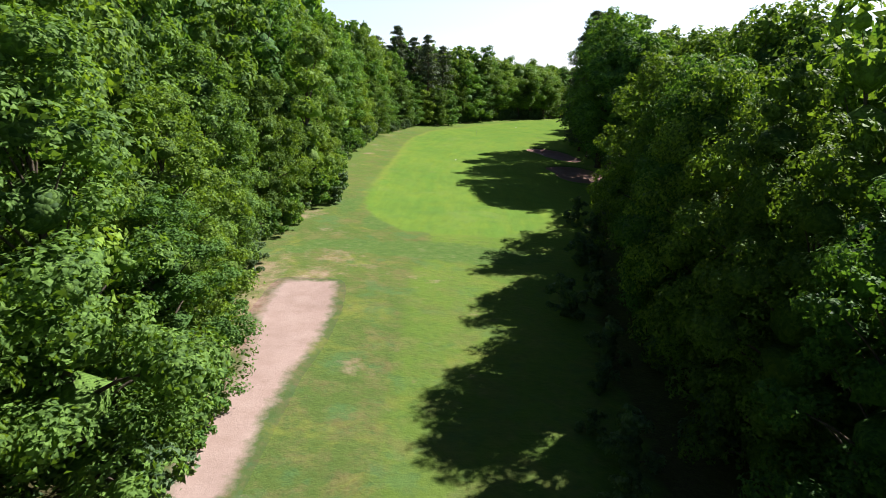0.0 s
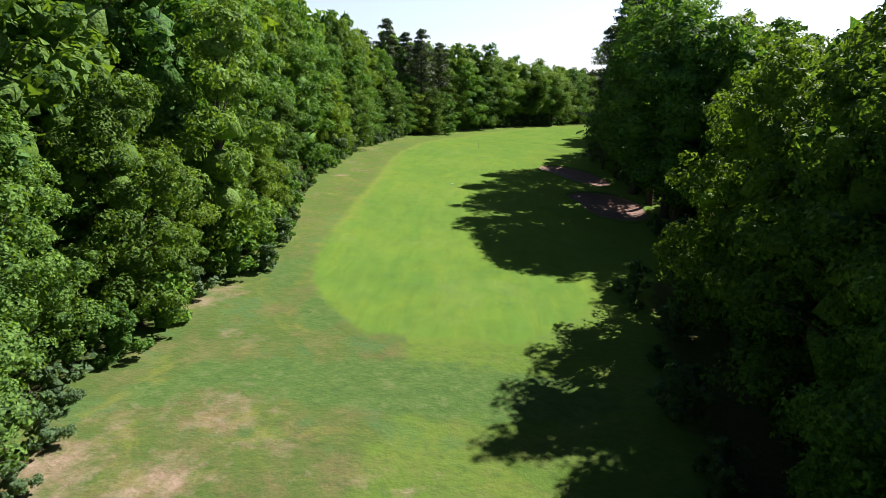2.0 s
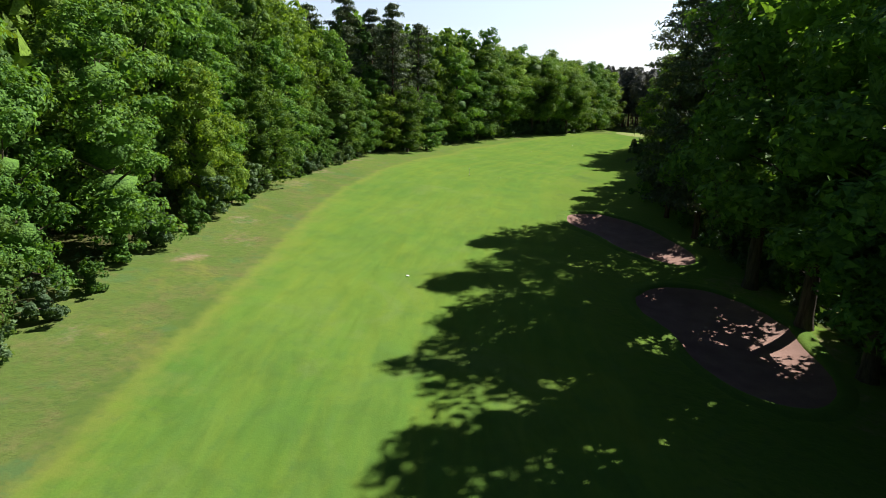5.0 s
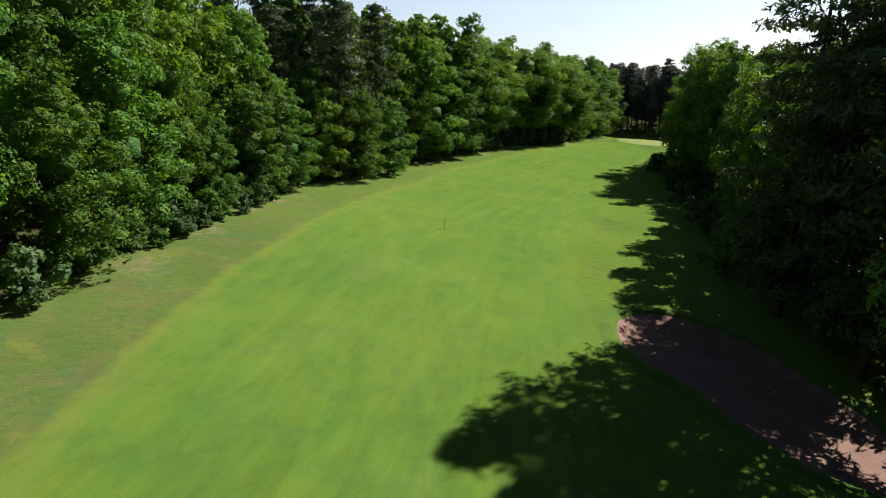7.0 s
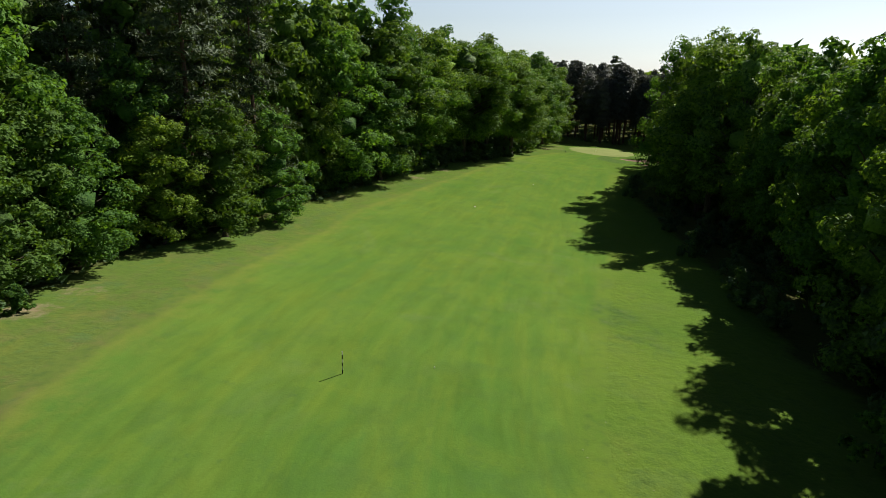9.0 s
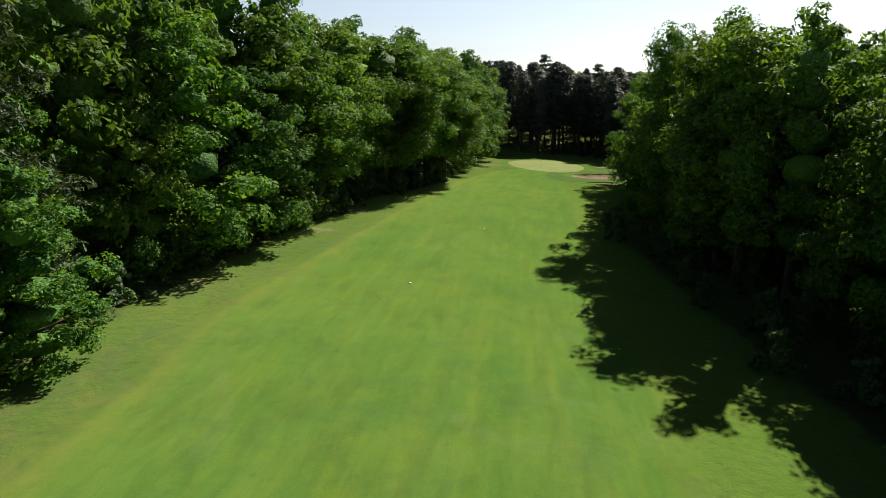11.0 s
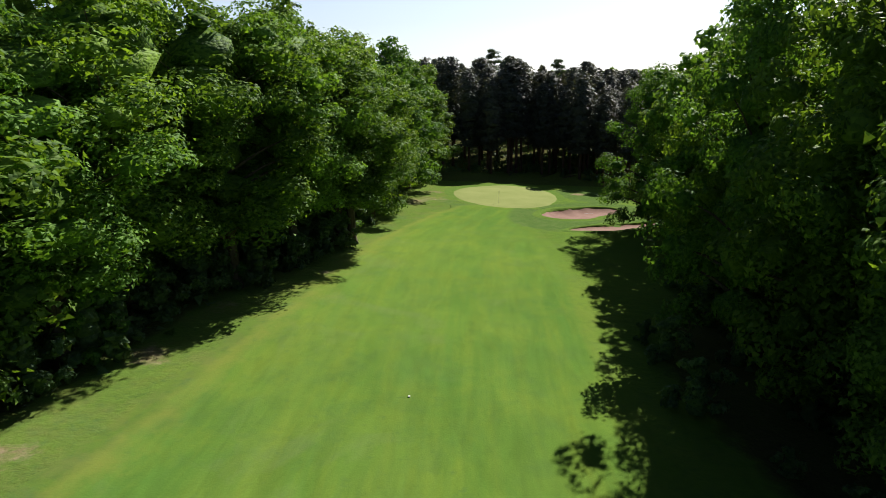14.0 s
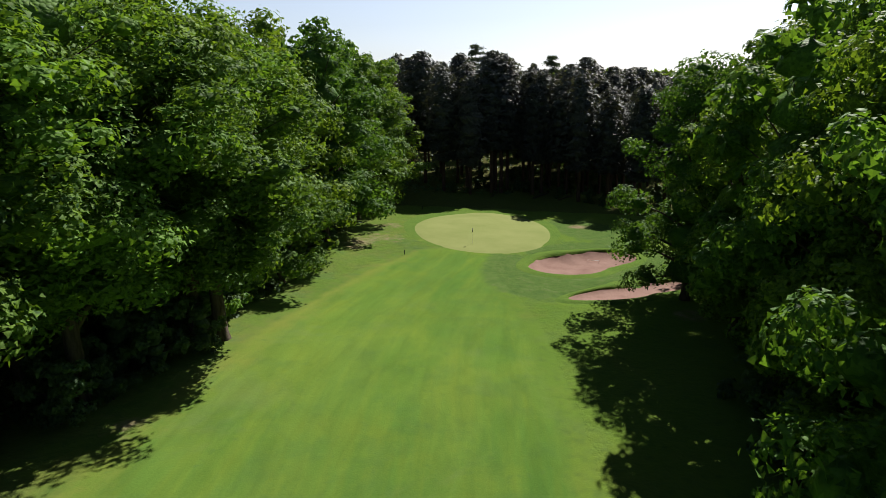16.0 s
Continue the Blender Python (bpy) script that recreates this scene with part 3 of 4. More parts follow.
def broadleaf(seed, tall, radius, low, mat, count, size, boughs=22, puffs=7, crown=FULL):
    """Meshes of a broad-leaved tree: a trunk with limbs, and a crown of boughs, each a heap of leafy puffs with dark gaps between."""
    rng = np.random.default_rng(seed)
    lean = rng.normal(size=2) * 0.4
    top = tall * 0.86
    spine = [(lean[0] * f * f, lean[1] * f * f, top * f) for f in (0, 0.04, 0.15, 0.35, 0.6, 0.8, 1)]
    r0 = 0.015 * tall
    pieces = [tube(spine, [r0 * 1.5, r0 * 1.1, r0, r0 * 0.8, r0 * 0.55, r0 * 0.3, 0.03], 8)]
    C, R = [], []
    for i in range(boughs):
        f = min(1.0, ((i + rng.random()) / boughs) ** 1.08)
        r = radius * rng.uniform(0.25, 0.40) * (1 - 0.25 * f)
        reach = radius * np.interp(f, CROWN, crown)
        rr = max(0.0, reach * rng.uniform(0.84, 1.06) - 0.75 * r)
        rr *= 0.4 if i % 4 == 3 else 1.0
        ang = i * 2.4 + rng.normal() * 0.45
        h = low + r * 0.5 + (tall - 0.8 * r - low - r * 0.5) * f
        c = np.array([rr * math.cos(ang) + lean[0] * f, rr * math.sin(ang) + lean[1] * f, h])
        C.append(c)
        R.append(r)
        root = np.array([lean[0] * (h * 0.8 / top) ** 2, lean[1] * (h * 0.8 / top) ** 2, min(top, max(0.1 * tall, h * 0.8 - 0.15 * rr))])
        rb = 0.04 + 0.1 * (1 - f) * radius / 5
        pieces.append(tube([root, root * 0.45 + c * 0.55 + np.array([0, 0, 0.06 * rr]), c], [rb * 1.3, rb * 0.7, 0.02], 5))
    C, R = np.array(C), np.array(R)
    n = boughs * puffs
    d = unit(rng, n)
    d[:, 2] = d[:, 2] * 0.85 + 0.3
    out = np.repeat(C, puffs, 0) * np.array([1, 1, 0])
    d += 0.45 * out / np.maximum(0.6, np.linalg.norm(out, axis=1, keepdims=True))
    d /= np.linalg.norm(d, axis=1, keepdims=True)
    PR = np.repeat(R, puffs) * rng.uniform(0.38, 0.62, n)
    PC = np.repeat(C, puffs, 0) + d * (np.repeat(R, puffs) * rng.uniform(0.6, 0.95, n))[:, None] * np.array([1.1, 1.1, 0.85])
    which = rng.choice(n, count, p=PR ** 2 / (PR ** 2).sum())
    e = unit(rng, count) + 0.65 * d[which] + np.array([0, 0, 0.2])
    e /= np.linalg.norm(e, axis=1, keepdims=True)
    away = rng.uniform(0.68, 1.08, count) + (rng.random(count) < 0.12) * rng.uniform(0.05, 0.45, count)
    P = PC[which] + e * (PR[which] * away)[:, None] * np.array([1.12, 1.12, 0.9])
    P[:, 2] = np.maximum(P[:, 2], 0.15)
    N = e + rng.normal(size=(count, 3)) * 0.3 + np.array([0, 0, 0.25])
    # the shaded leaves within each bough
    inner = count // 5
    k = rng.choice(boughs, inner, p=R ** 2 / (R ** 2).sum())
    Q = C[k] + unit(rng, inner) * (R[k] * rng.uniform(0.5, 0.82, inner))[:, None] * np.array([1.05, 1.05, 0.8])
    Q[:, 2] = np.maximum(Q[:, 2], 0.15)
    sizes = size * np.concatenate([rng.uniform(0.6, 1.4, count), rng.uniform(0.9, 1.6, inner)])
    leafy = leaf_mesh("crown", np.concatenate([P, Q]), np.concatenate([N, rng.normal(size=(inner, 3)) + 0.6 * unit(rng, inner)]), sizes, mat, rng, False)
    # solid lumps added within the boughs and round the trunk to block the sun, as dense foliage would
    F = np.linspace(0.1, 0.8, 6)
    within = radius * np.interp(F, CROWN, crown) * 0.36
    D = np.stack([lean[0] * F, lean[1] * F, np.maximum(low + (tall - low) * F, within * 0.8)], 1)
    cv, cf = clumps(rng, np.concatenate([C, D]), np.concatenate([R * 0.5, within]), 0.78, 0.3)
    cv[:, 2] = np.maximum(cv[:, 2], 0.3)
    v, fc = join(pieces)
    return mesh_of("trunk", v, fc, BARK, True), with_clumps("crown", leafy, cv, cf, mat)


def pine(seed, tall, radius, low, mat, count, size, whorls=18, blunt=0.6, stubs=6, needle=0.12):
    """Meshes of a tall pine: a straight trunk with uneven boughs, and its needle tufts in flat plumes."""
    rng = np.random.default_rng(seed)
    pieces = [tube([(0, 0, 0), (0, 0, tall * 0.03), (0.05, 0, tall * 0.5), (0, 0.05, tall)], [0.011 * tall * 1.3, 0.011 * tall, 0.008 * tall, 0.02], 8)]
    S, O, wt = [], [], []
    for k in range(stubs):  # dead stubs below the crown
        h, a = rng.uniform(0.3, 1.0) * low, rng.uniform(0, 6.28)
        pieces.append(tube([(0, 0, h), (math.cos(a) * 1.1, math.sin(a) * 1.1, h + rng.uniform(-0.2, 0.3))], [0.035, 0.01], 4))
    for i in range(whorls):
        for k in range(5):
            f = min(1.0, max(0.0, (i + rng.normal() * 0.2) / (whorls - 1)))
            h = low + (tall * 0.985 - low) * f
            ln = (radius * (1 - f) ** blunt * min(1, 0.6 + 1.6 * f) + 0.4) * rng.uniform(0.55, 1.2)
            ang = k * 1.2566 + i * 0.9 + rng.normal() * 0.4
            d = np.array([math.cos(ang), math.sin(ang), 0.0])
            root = np.array([0, 0, h])
            end = root + d * ln + np.array([0, 0, ln * rng.uniform(-0.05, 0.3)])
            pieces.append(tube([root, end], [0.05, 0.012], 3))
            for s in np.linspace(0.3, 1.0, 5):
                S.append(root + (end - root) * s + rng.normal(size=3) * np.array([0.35, 0.35, 0.15]) * (0.3 + 0.12 * ln))
                O.append(d * 0.3)
    S, O = np.array(S), np.array(O)
    per = max(3, count // len(S))
    P, N = sprays(rng, S, O, per, 0.62 + 0.08 * radius, 0.14)
    v, f = join(pieces)
    # hidden lumps up the trunk that block the sun
    fs = np.linspace(0.05, 0.92, 9)
    mid = np.array([[rng.normal() * 0.2 * radius, rng.normal() * 0.2 * radius, low + (tall - low) * f] for f in fs])
    cv, cf = clumps(rng, mid, [0.14 * radius * (1 - f) ** blunt * min(1, 0.6 + 1.6 * f) for f in fs], 0.6, 0.45)
    crown = leaf_mesh("crown", P, N + rng.normal(size=N.shape) * 0.35, size * rng.uniform(0.6, 1.4, len(P)), mat, rng, False, needle)
    return mesh_of("trunk", v, f, PINEBARK, True), with_clumps("crown", crown, cv, cf, mat)


def stand_pine(seed, tall, radius, low, mat, count, size):
    """Meshes of a plantation pine: a bare straight trunk and a dense pointed crown of needle tufts in rings."""
    rng = np.random.default_rng(seed)
    pieces = [tube([(0, 0, 0), (0.05, 0, tall * 0.5), (0, 0.05, tall * 0.97)], [0.012 * tall, 0.008 * tall, 0.02], 6)]
    for k in range(7):  # dead stubs below the crown
        h, a = rng.uniform(0.35, 1.0) * low, rng.uniform(0, 6.28)
        pieces.append(tube([(0, 0, h), (math.cos(a) * 1.3, math.sin(a) * 1.3, h + rng.uniform(-0.2, 0.3))], [0.035, 0.01], 3))

    def reach(f, a):
        ring = 1 + 0.16 * np.sin(f * 52 + 2.0 * np.sin(a * 2 + seed)) + 0.12 * np.sin(a * 3 + f * 9 + seed)
        return radius * np.interp(f, [0, 0.15, 0.4, 0.72, 0.9, 1], [0.6, 0.9, 1.0, 0.88, 0.6, 0.2]) * ring

    f, a = rng.random(count) ** 1.15, rng.uniform(0, 2 * math.pi, count)
    r = reach(f, a) * (1 - 0.45 * rng.random(count) ** 2) + 0.1 * rng.normal(size=count)
    d = np.stack([np.cos(a), np.sin(a), np.zeros(count)], 1)
    P = d * r[:, None] + np.stack([0 * f, 0 * f, low + (tall - low) * f + 0.15 * r], 1)
    N = d * 0.7 + np.array([0, 0, 0.7]) + rng.normal(size=(count, 3)) * 0.4
    # solid lumps filling the crown, added to stop the sun
    fs = np.linspace(0.04, 0.9, 8)
    cv, cf = clumps(rng, [(0, 0, low + (tall - low) * q) for q in fs], [0.62 * float(reach(q, np.array(1.0))) for q in fs], 0.8, 0.35)
    v, fc = join(pieces)
    crown = leaf_mesh("crown", P, N, size * rng.uniform(0.6, 1.4, count), mat, rng, False, 0.26)
    return mesh_of("trunk", v, fc, PINEBARK, True), with_clumps("crown", crown, cv, cf, mat)


KINDS = {}


def kind_of(key, name, label, category, group, meshes):
    KINDS[key] = (name, label, category, group, meshes)


def plant(key, x, y, scale=1.0, turn=0.0, stretch=1.0, sink=0.1):
    name, label, category, group, (trunk, crown) = KINDS[key]
    root = tagged(new(name), label, category, group)
    root.empty_display_size = 0.5
    part("trunk", trunk, root)
    part("crown", crown, root)
    root.matrix_basis = pose(x, y, float(bottom(x, y)) - sink, 0, 0, turn) @ Matrix.Diagonal((scale, scale, scale * stretch, 1))
    return root


W = "woods beside the fairway"
# Trees are drawn 22 m tall (pines 30, stand pines 26) and scaled when planted.
specs = [("oak", "oak_tree", "broad oak with lobed masses of mid-green leaves", OAK, 6.2),
         ("maple", "maple_tree", "full maple with dense fresh green leaves", MAPLE, 5.6),
         ("ash", "ash_tree", "loose yellow-green ash at the edge of the woods", ASH, 5.4)]
for s, (key, name, label, mat, rad) in enumerate(specs):
    for v in range(2):
        kind_of(f"{key}_near{v}", name, label, "tree", W, broadleaf(10 * s + v, 22, rad, 0.8, mat, 8800, 0.325, 28 + 3 * v, 6))
        kind_of(f"{key}_tall{v}", name, label + ", bare below", "tree", W, broadleaf(40 + 10 * s + v, 22, rad, 4.0, mat, 7600, 0.335, 26 + 3 * v, 6))
    kind_of(f"{key}_close", name, label, "tree", W, broadleaf(70 + s, 22, rad, 0.8, mat, 16000, 0.255, 34, 7))
    kind_of(f"{key}_high", name, label + ", bare below", "tree", W, broadleaf(90 + s, 22, rad, 4.2, mat, 17500, 0.243, 36, 8, SPREADING))
    kind_of(f"{key}_mid", name, label, "tree", W, broadleaf(100 + s, 22, rad, 3.5, mat, 2300, 0.56, 17, 6))
    kind_of(f"{key}_far", name, label, "tree", W, broadleaf(120 + s, 22, rad * 1.05, 8.0, mat, 430, 1.25, 11, 4))
for v in range(2):
    kind_of(f"pine{v}", "pine_tree", "tall dark pine with flat boughs of needles", "tree", W, pine(200 + v, 30, 5.6, 3.2, NEEDLE, 13000, 0.8, 16, 0.42))
    kind_of(f"stand{v}", "plantation_pine", "slender dark pine with a bare trunk in a dense stand", "tree", "pine stand behind the green", stand_pine(220 + v, 26, 3.0, 8.5 - 2 * v, DRYNEEDLE, 1900, 0.78))
    kind_of(f"shrub{v}", "shrub", "leafy green shrub at the foot of the trees", "shrub", W, broadleaf(240 + v, 5.0, 2.4, 0.2, SHRUB if v else MAPLE, 1250, 0.30, 10, 5))

kind_of("bush", "shrub", "low leafy shrub in the shade of the trees", "shrub", W, broadleaf(250, 5.0, 2.4, 0.2, SHRUB, 430, 0.46, 8, 4))
kind_of("back", "plantation_pine", "slender dark pine with a bare trunk in a dense stand", "tree", "pine stand behind the green", stand_pine(230, 26, 3.1, 8.0, DRYNEEDLE, 320, 1.6))
rnd = random.Random(7)


def along(xs, ys, gap, offset, start=0.0, end=1e9, jitter=1.0):
    """Points along a line with a gap, offset to its left, shaken."""
    pts = np.stack([xs, ys], 1).astype(float)
    seg = np.linalg.norm(np.diff(pts, axis=0), axis=1)
    cum = np.concatenate([[0], np.cumsum(seg)])
    d = gap * 0.5
    while d < cum[-1]:
        i = min(np.searchsorted(cum, d, side="right") - 1, len(seg) - 1)
        f = (d - cum[i]) / seg[i]
        p = pts[i] + (pts[i + 1] - pts[i]) * f
        t = (pts[i + 1] - pts[i]) / seg[i]
        q = p + np.array([-t[1], t[0]]) * (offset + rnd.uniform(-jitter, jitter)) + t * rnd.uniform(-jitter, jitter)
        if start <= p[1] <= end:
            yield float(q[0]), float(q[1]), float(p[1])
        d += gap * rnd.uniform(0.85, 1.15)


def clear(x, y):
    """No tree stands in a bunker."""
    return all(blob_inside(b, np.array(x), np.array(y)) < -0.15 for b in BUNKERS)


def grow(keys, x, y, tall, lo=0.92, hi=1.08, wide=1.0):
    """A tree about that many metres tall."""
    key = rnd.choice(keys)
    full = 30 if key[:4] == "pine" else 26 if key[:5] == "stand" or key == "back" else 22
    s = tall / full * rnd.uniform(lo, hi)
    st = rnd.uniform(1.0, 1.12)
    plant(key, x, y, wide * s / math.sqrt(st), rnd.uniform(0, 360), st / wide)


def woods_gap(x, y):
    """Stand pines keep off the left and right woods."""
    return x > np.interp(y, LEFT_Y, LEFT_X) - 6 and y > 352 + max(0.0, 118 - x) * 2


NEAR = ["oak_near0", "oak_near1", "maple_near0", "maple_near1", "ash_near0", "ash_near1"]
TALL = ["oak_tall0", "oak_tall1", "maple_tall0", "maple_tall1", "ash_tall0"]
HIGH = ["oak_high", "maple_high", "ash_high"]
CLOSE = ["oak_close", "maple_close", "ash_close"]
MID, FAR, PINES = ["oak_mid", "maple_mid", "ash_mid"], ["oak_far", "maple_far", "ash_far"], ["pine0", "pine1"]
SHRUBS = ["shrub0", "shrub1"]

# left woods: lower trees at the edge, taller ones behind
rnd.seed(31)
side = 1
for x, y, s in along(LEFT_X, LEFT_Y, 8.8, 3.8, -25, 395, 1.0):
    side = -side
    x += side * 1.3
    if s < 196:
        grow(CLOSE if s < 70 else NEAR, x, y, rnd.choice([12, 16, 19, 22, 25]), wide=rnd.uniform(0.9, 1.2))
    elif s < 260:
        grow(NEAR, x - 3.0, y + 3.0, rnd.uniform(15, 19), wide=1.15)
    else:
        grow(HIGH[:2] if 284 < s < 300 else HIGH if s < 332 and s > 284 else NEAR, x + (0.9 if 298 < s < 332 else -1.2 if 284 < s < 298 else 0), y, (rnd.uniform(20, 25) if s < 300 else rnd.uniform(23, 26) if s < 335 else rnd.uniform(22.5, 25.5)) - (1.7 if s < 335 else -0.8) * side, wide=rnd.uniform(1.3, 1.5) if 284 < s < 332 else rnd.uniform(1.15, 1.4))
for x, y, s in along(LEFT_X, LEFT_Y, 8.5, 10.5, -25, 400, 1.5):
    if not 226 < s < 258:
        grow(TALL if 20 < s < 60 or 95 < s < 222 or 290 < s < 335 else MID, x, y, rnd.uniform(27, 31) if s < 220 else rnd.uniform(25.5, 29) if s < 292 else rnd.uniform(23.5, 27))
for off, gap in ((18, 9.5), (27, 11), (38, 14)):
    for x, y, s in along(LEFT_X, LEFT_Y, gap, off, -25, 400, 2.5):
        grow(FAR, x, y, rnd.uniform(30, 36) if s < 215 else rnd.uniform(26, 30) if s < 292 else rnd.uniform(22, 27))
for x, y, s in along(LEFT_X, LEFT_Y, 6.5, 0.9, -15, 200, 0.8):
    plant(rnd.choice(SHRUBS), x, y, rnd.uniform(0.55, 1.1), rnd.uniform(0, 360))
for x, y, s in along(LEFT_X, LEFT_Y, 4.6, 4.4, 202, 385, 1.0):
    k = 1.35 if 276 < s < 335 else 1.0
    plant(rnd.choice(["bush", "shrub0"]), x, y, k * rnd.uniform(0.65, 1.1), rnd.uniform(0, 360))
for x, y, s in along(LEFT_X, LEFT_Y, 4.0, 3.0, 280, 334, 0.7):
    plant(rnd.choice(["bush", "shrub1"]), x, y, rnd.uniform(0.7, 1.25), rnd.uniform(0, 360))
for x, y, s in ((48.4, 318.6, 0.8), (40.6, 310.2, 0.9), (45.4, 316.0, 0.9), (37.4, 305.8, 0.9), (43.0, 312.6, 0.7)):
    plant("shrub1", x, y, s, rnd.uniform(0, 360))
grow(["maple_close"], -15.6, 33.0, 13, 1.0, 1.0, 1.35)
# young trees in the shade under the tall ones
for x, y, s in along(LEFT_X, LEFT_Y, 5.5, 6.8, -5, 80, 0.8):
    grow(MID, x, y, rnd.uniform(9, 13), wide=1.3)
rnd.seed(32)
for x, y, s in along(LEFT_X, LEFT_Y, 5.0, 8.5, 278, 338, 0.8):
    grow(MID, x, y, rnd.uniform(8.5, 11.5), wide=1.3)
for x, y, s in list(along(LEFT_X, LEFT_Y, 4.0, -0.4, 186, 212, 0.6)) + list(along(LEFT_X, LEFT_Y, 4.0, -1.3, 90, 112, 0.6)) + list(along(LEFT_X, LEFT_Y, 4.0, -0.6, 54, 66, 0.5)):
    plant(rnd.choice(SHRUBS), x, y, rnd.uniform(0.4, 0.75), rnd.uniform(0, 360))
# round low trees that stand before the pines
rnd.seed(33)
for x, y, s in along(LEFT_X, LEFT_Y, 8.2, 2.8, 200, 250, 0.7):
    out = 3.2 if 234 < s < 262 else 0.0
    grow(NEAR, x + out * 0.8, y - out * 0.6, rnd.uniform(11, 15), wide=1.3)
# dark pines that stand above the left woods
rnd.seed(34)
for x, y, h in ((-6.4, 239, 34), (-18, 244, 37), (-12, 247, 34), (-1, 248, 31), (-25, 237, 34), (-16, 235, 29), (-8, 254, 32), (-30, 226, 33)):
    grow(PINES, x, y, h - height(x, y), 1.0, 1.0)
grow(TALL, 18.0, 292.0, 31, 1.0, 1.0)
grow(["oak_high"], 47.8, 320.0, 24.5, 1.0, 1.0, 1.3)
grow(["maple_high"], 41.5, 312.0, 26, 1.0, 1.0, 1.25)

# right woods, in shade
rnd.seed(35)
for x, y, s in along(RIGHT_X, RIGHT_Y, 7.8, -5.0, -20, 302, 1.0):
    if clear(x, y) and not 97 < s < 214 and not 248 < s < 296:
        grow(CLOSE[:2] if s < 60 else NEAR[:4] if s < 98 else TALL, x, y, rnd.uniform(19, 21.5) if s < 50 else rnd.uniform(21, 23.5) if s < 98 else rnd.uniform(21, 24.5))
for x, y, s in along(RIGHT_X, RIGHT_Y, 8.5, -12.5, -20, 330, 1.5):
    if clear(x, y) and not 100 < s < 200:
        grow(MID, x, y, rnd.uniform(24, 26.5) if s < 100 else rnd.uniform(24, 28))
for off, gap in ((21, 9.5), (30, 11), (41, 14)):
    for x, y, s in along(RIGHT_X, RIGHT_Y, gap, -off, -20, 330, 2.5):
        grow(FAR, x, y, rnd.uniform(25, 29) if s < 100 else rnd.uniform(23, 28))
for x, y, s in along(RIGHT_X, RIGHT_Y, 9.0, -2.5, 30, 322, 1.0):
    if clear(x, y):
        plant("bush", x, y, rnd.uniform(0.5, 1.0), rnd.uniform(0, 360))
for x, y, s in along(RIGHT_X, RIGHT_Y, 5.0, 3.0, 15, 285, 2.0):
    if s < 95 or s > 212:
        plant("bush", x, y, rnd.uniform(0.4, 0.9), rnd.uniform(0, 360))
# the tall trees behind the long bunker, and others that stand forward; a few have narrow crowns
SLIM = {(93.3, 319.5): 1.15, (71.6, 281.2): 0.95, (80.5, 290.5): 0.95, (71, 268): 1.0, (67, 262.5): 1.0, (70.5, 273.5): 1.0}
rnd.seed(36)
for x, y, h, keys in ((34.6, 121.5, 31, TALL), (36.5, 127.5, 32, TALL), (45, 128, 31, MID), (36.8, 132.5, 33, TALL), (37.4, 142, 34.5, TALL), (37.4, 152, 34.5, TALL), (39.5, 162, 36, PINES), (39, 171, 36, PINES), (39, 182, 31, PINES),
                      (20.5, 48.5, 23, ["maple_close"]), (39.5, 118, 28, TALL), (34, 78, 28, TALL), (30, 60, 27.5, ["oak_tall1"]), (34.5, 63, 30, ["oak_tall0"]), (29.5, 72, 26.5, ["oak_tall0"]), (41, 83, 28, MID), (37, 66, 27, MID), (48, 124, 30, MID), (47, 132, 31, MID), (48, 163, 35, PINES), (47, 185, 30, PINES), (42, 110, 27, TALL), (47, 113.5, 28, TALL),
                      (47, 203.5, 21.5, NEAR[4:]), (53, 194, 26, MID), (46.5, 197, 23, NEAR[4:]), (54.5, 206, 23, NEAR[4:]), (60, 207, 22, MID), (56, 218, 24, NEAR[4:]), (62, 231.5, 23.5, TALL),
                      (71, 268, 29, ["oak_close"]), (67, 262.5, 26.5, CLOSE), (70.5, 273.5, 26.5, TALL), (71.6, 281.2, 28.5, ["maple_close"]), (80.5, 290.5, 27.5, ["oak_close"]), (85, 297, 22.5, CLOSE), (90, 310, 22.5, NEAR), (98.5, 309, 28, CLOSE), (93.3, 319.5, 24, CLOSE), (104, 320, 26, CLOSE), (113, 326, 29, TALL), (65.5, 257, 27, TALL), (65, 249.5, 27, TALL), (72, 261, 26, TALL), (77.5, 275, 26, TALL), (74, 254, 26, TALL), (53.5, 213.5, 25, TALL), (62, 214, 22, MID),
                      (84, 277, 28, TALL), (90, 287, 28, MID), (98, 297, 29, MID), (106, 303, 29, MID), (43, 179.5, 32.5, PINES), (45, 188, 24, TALL), (41, 175, 13, NEAR), (117, 309, 30, MID), (122, 329, 31, MID), (114, 316, 30, MID), (131, 337, 30, MID), (82, 266, 27, TALL), (84, 296.5, 25, TALL), (82.5, 285.5, 25, TALL), (88, 303.5, 27, MID)):
    grow(keys, x, y, h, 0.98, 1.02, SLIM.get((x, y), 1.2 if 120 < y < 156 else 1.25 if 250 < y < 289 or y > 315 else 1.05))
for x, y, s in ((41.5, 158, 1.4), (43, 168, 1.5), (42, 178, 1.4), (41, 189, 1.5), (45, 196, 1.6), (39, 193, 1.0), (47, 204, 1.5), (44, 182, 1.7), (44, 162, 1.7), (42, 149, 1.4), (41, 139, 1.3), (40, 127, 1.4)):
    plant(rnd.choice(SHRUBS), x, y, s, rnd.uniform(0, 360))

# the pine stand behind the green, on rising ground, with two old pines above it
rnd.seed(37)
for x, y, z in ((126.7, 446.5, 29.5), (138.8, 423.5, 26.0)):
    grow(PINES, x, y, z - height(x, y), 1.0, 1.0)
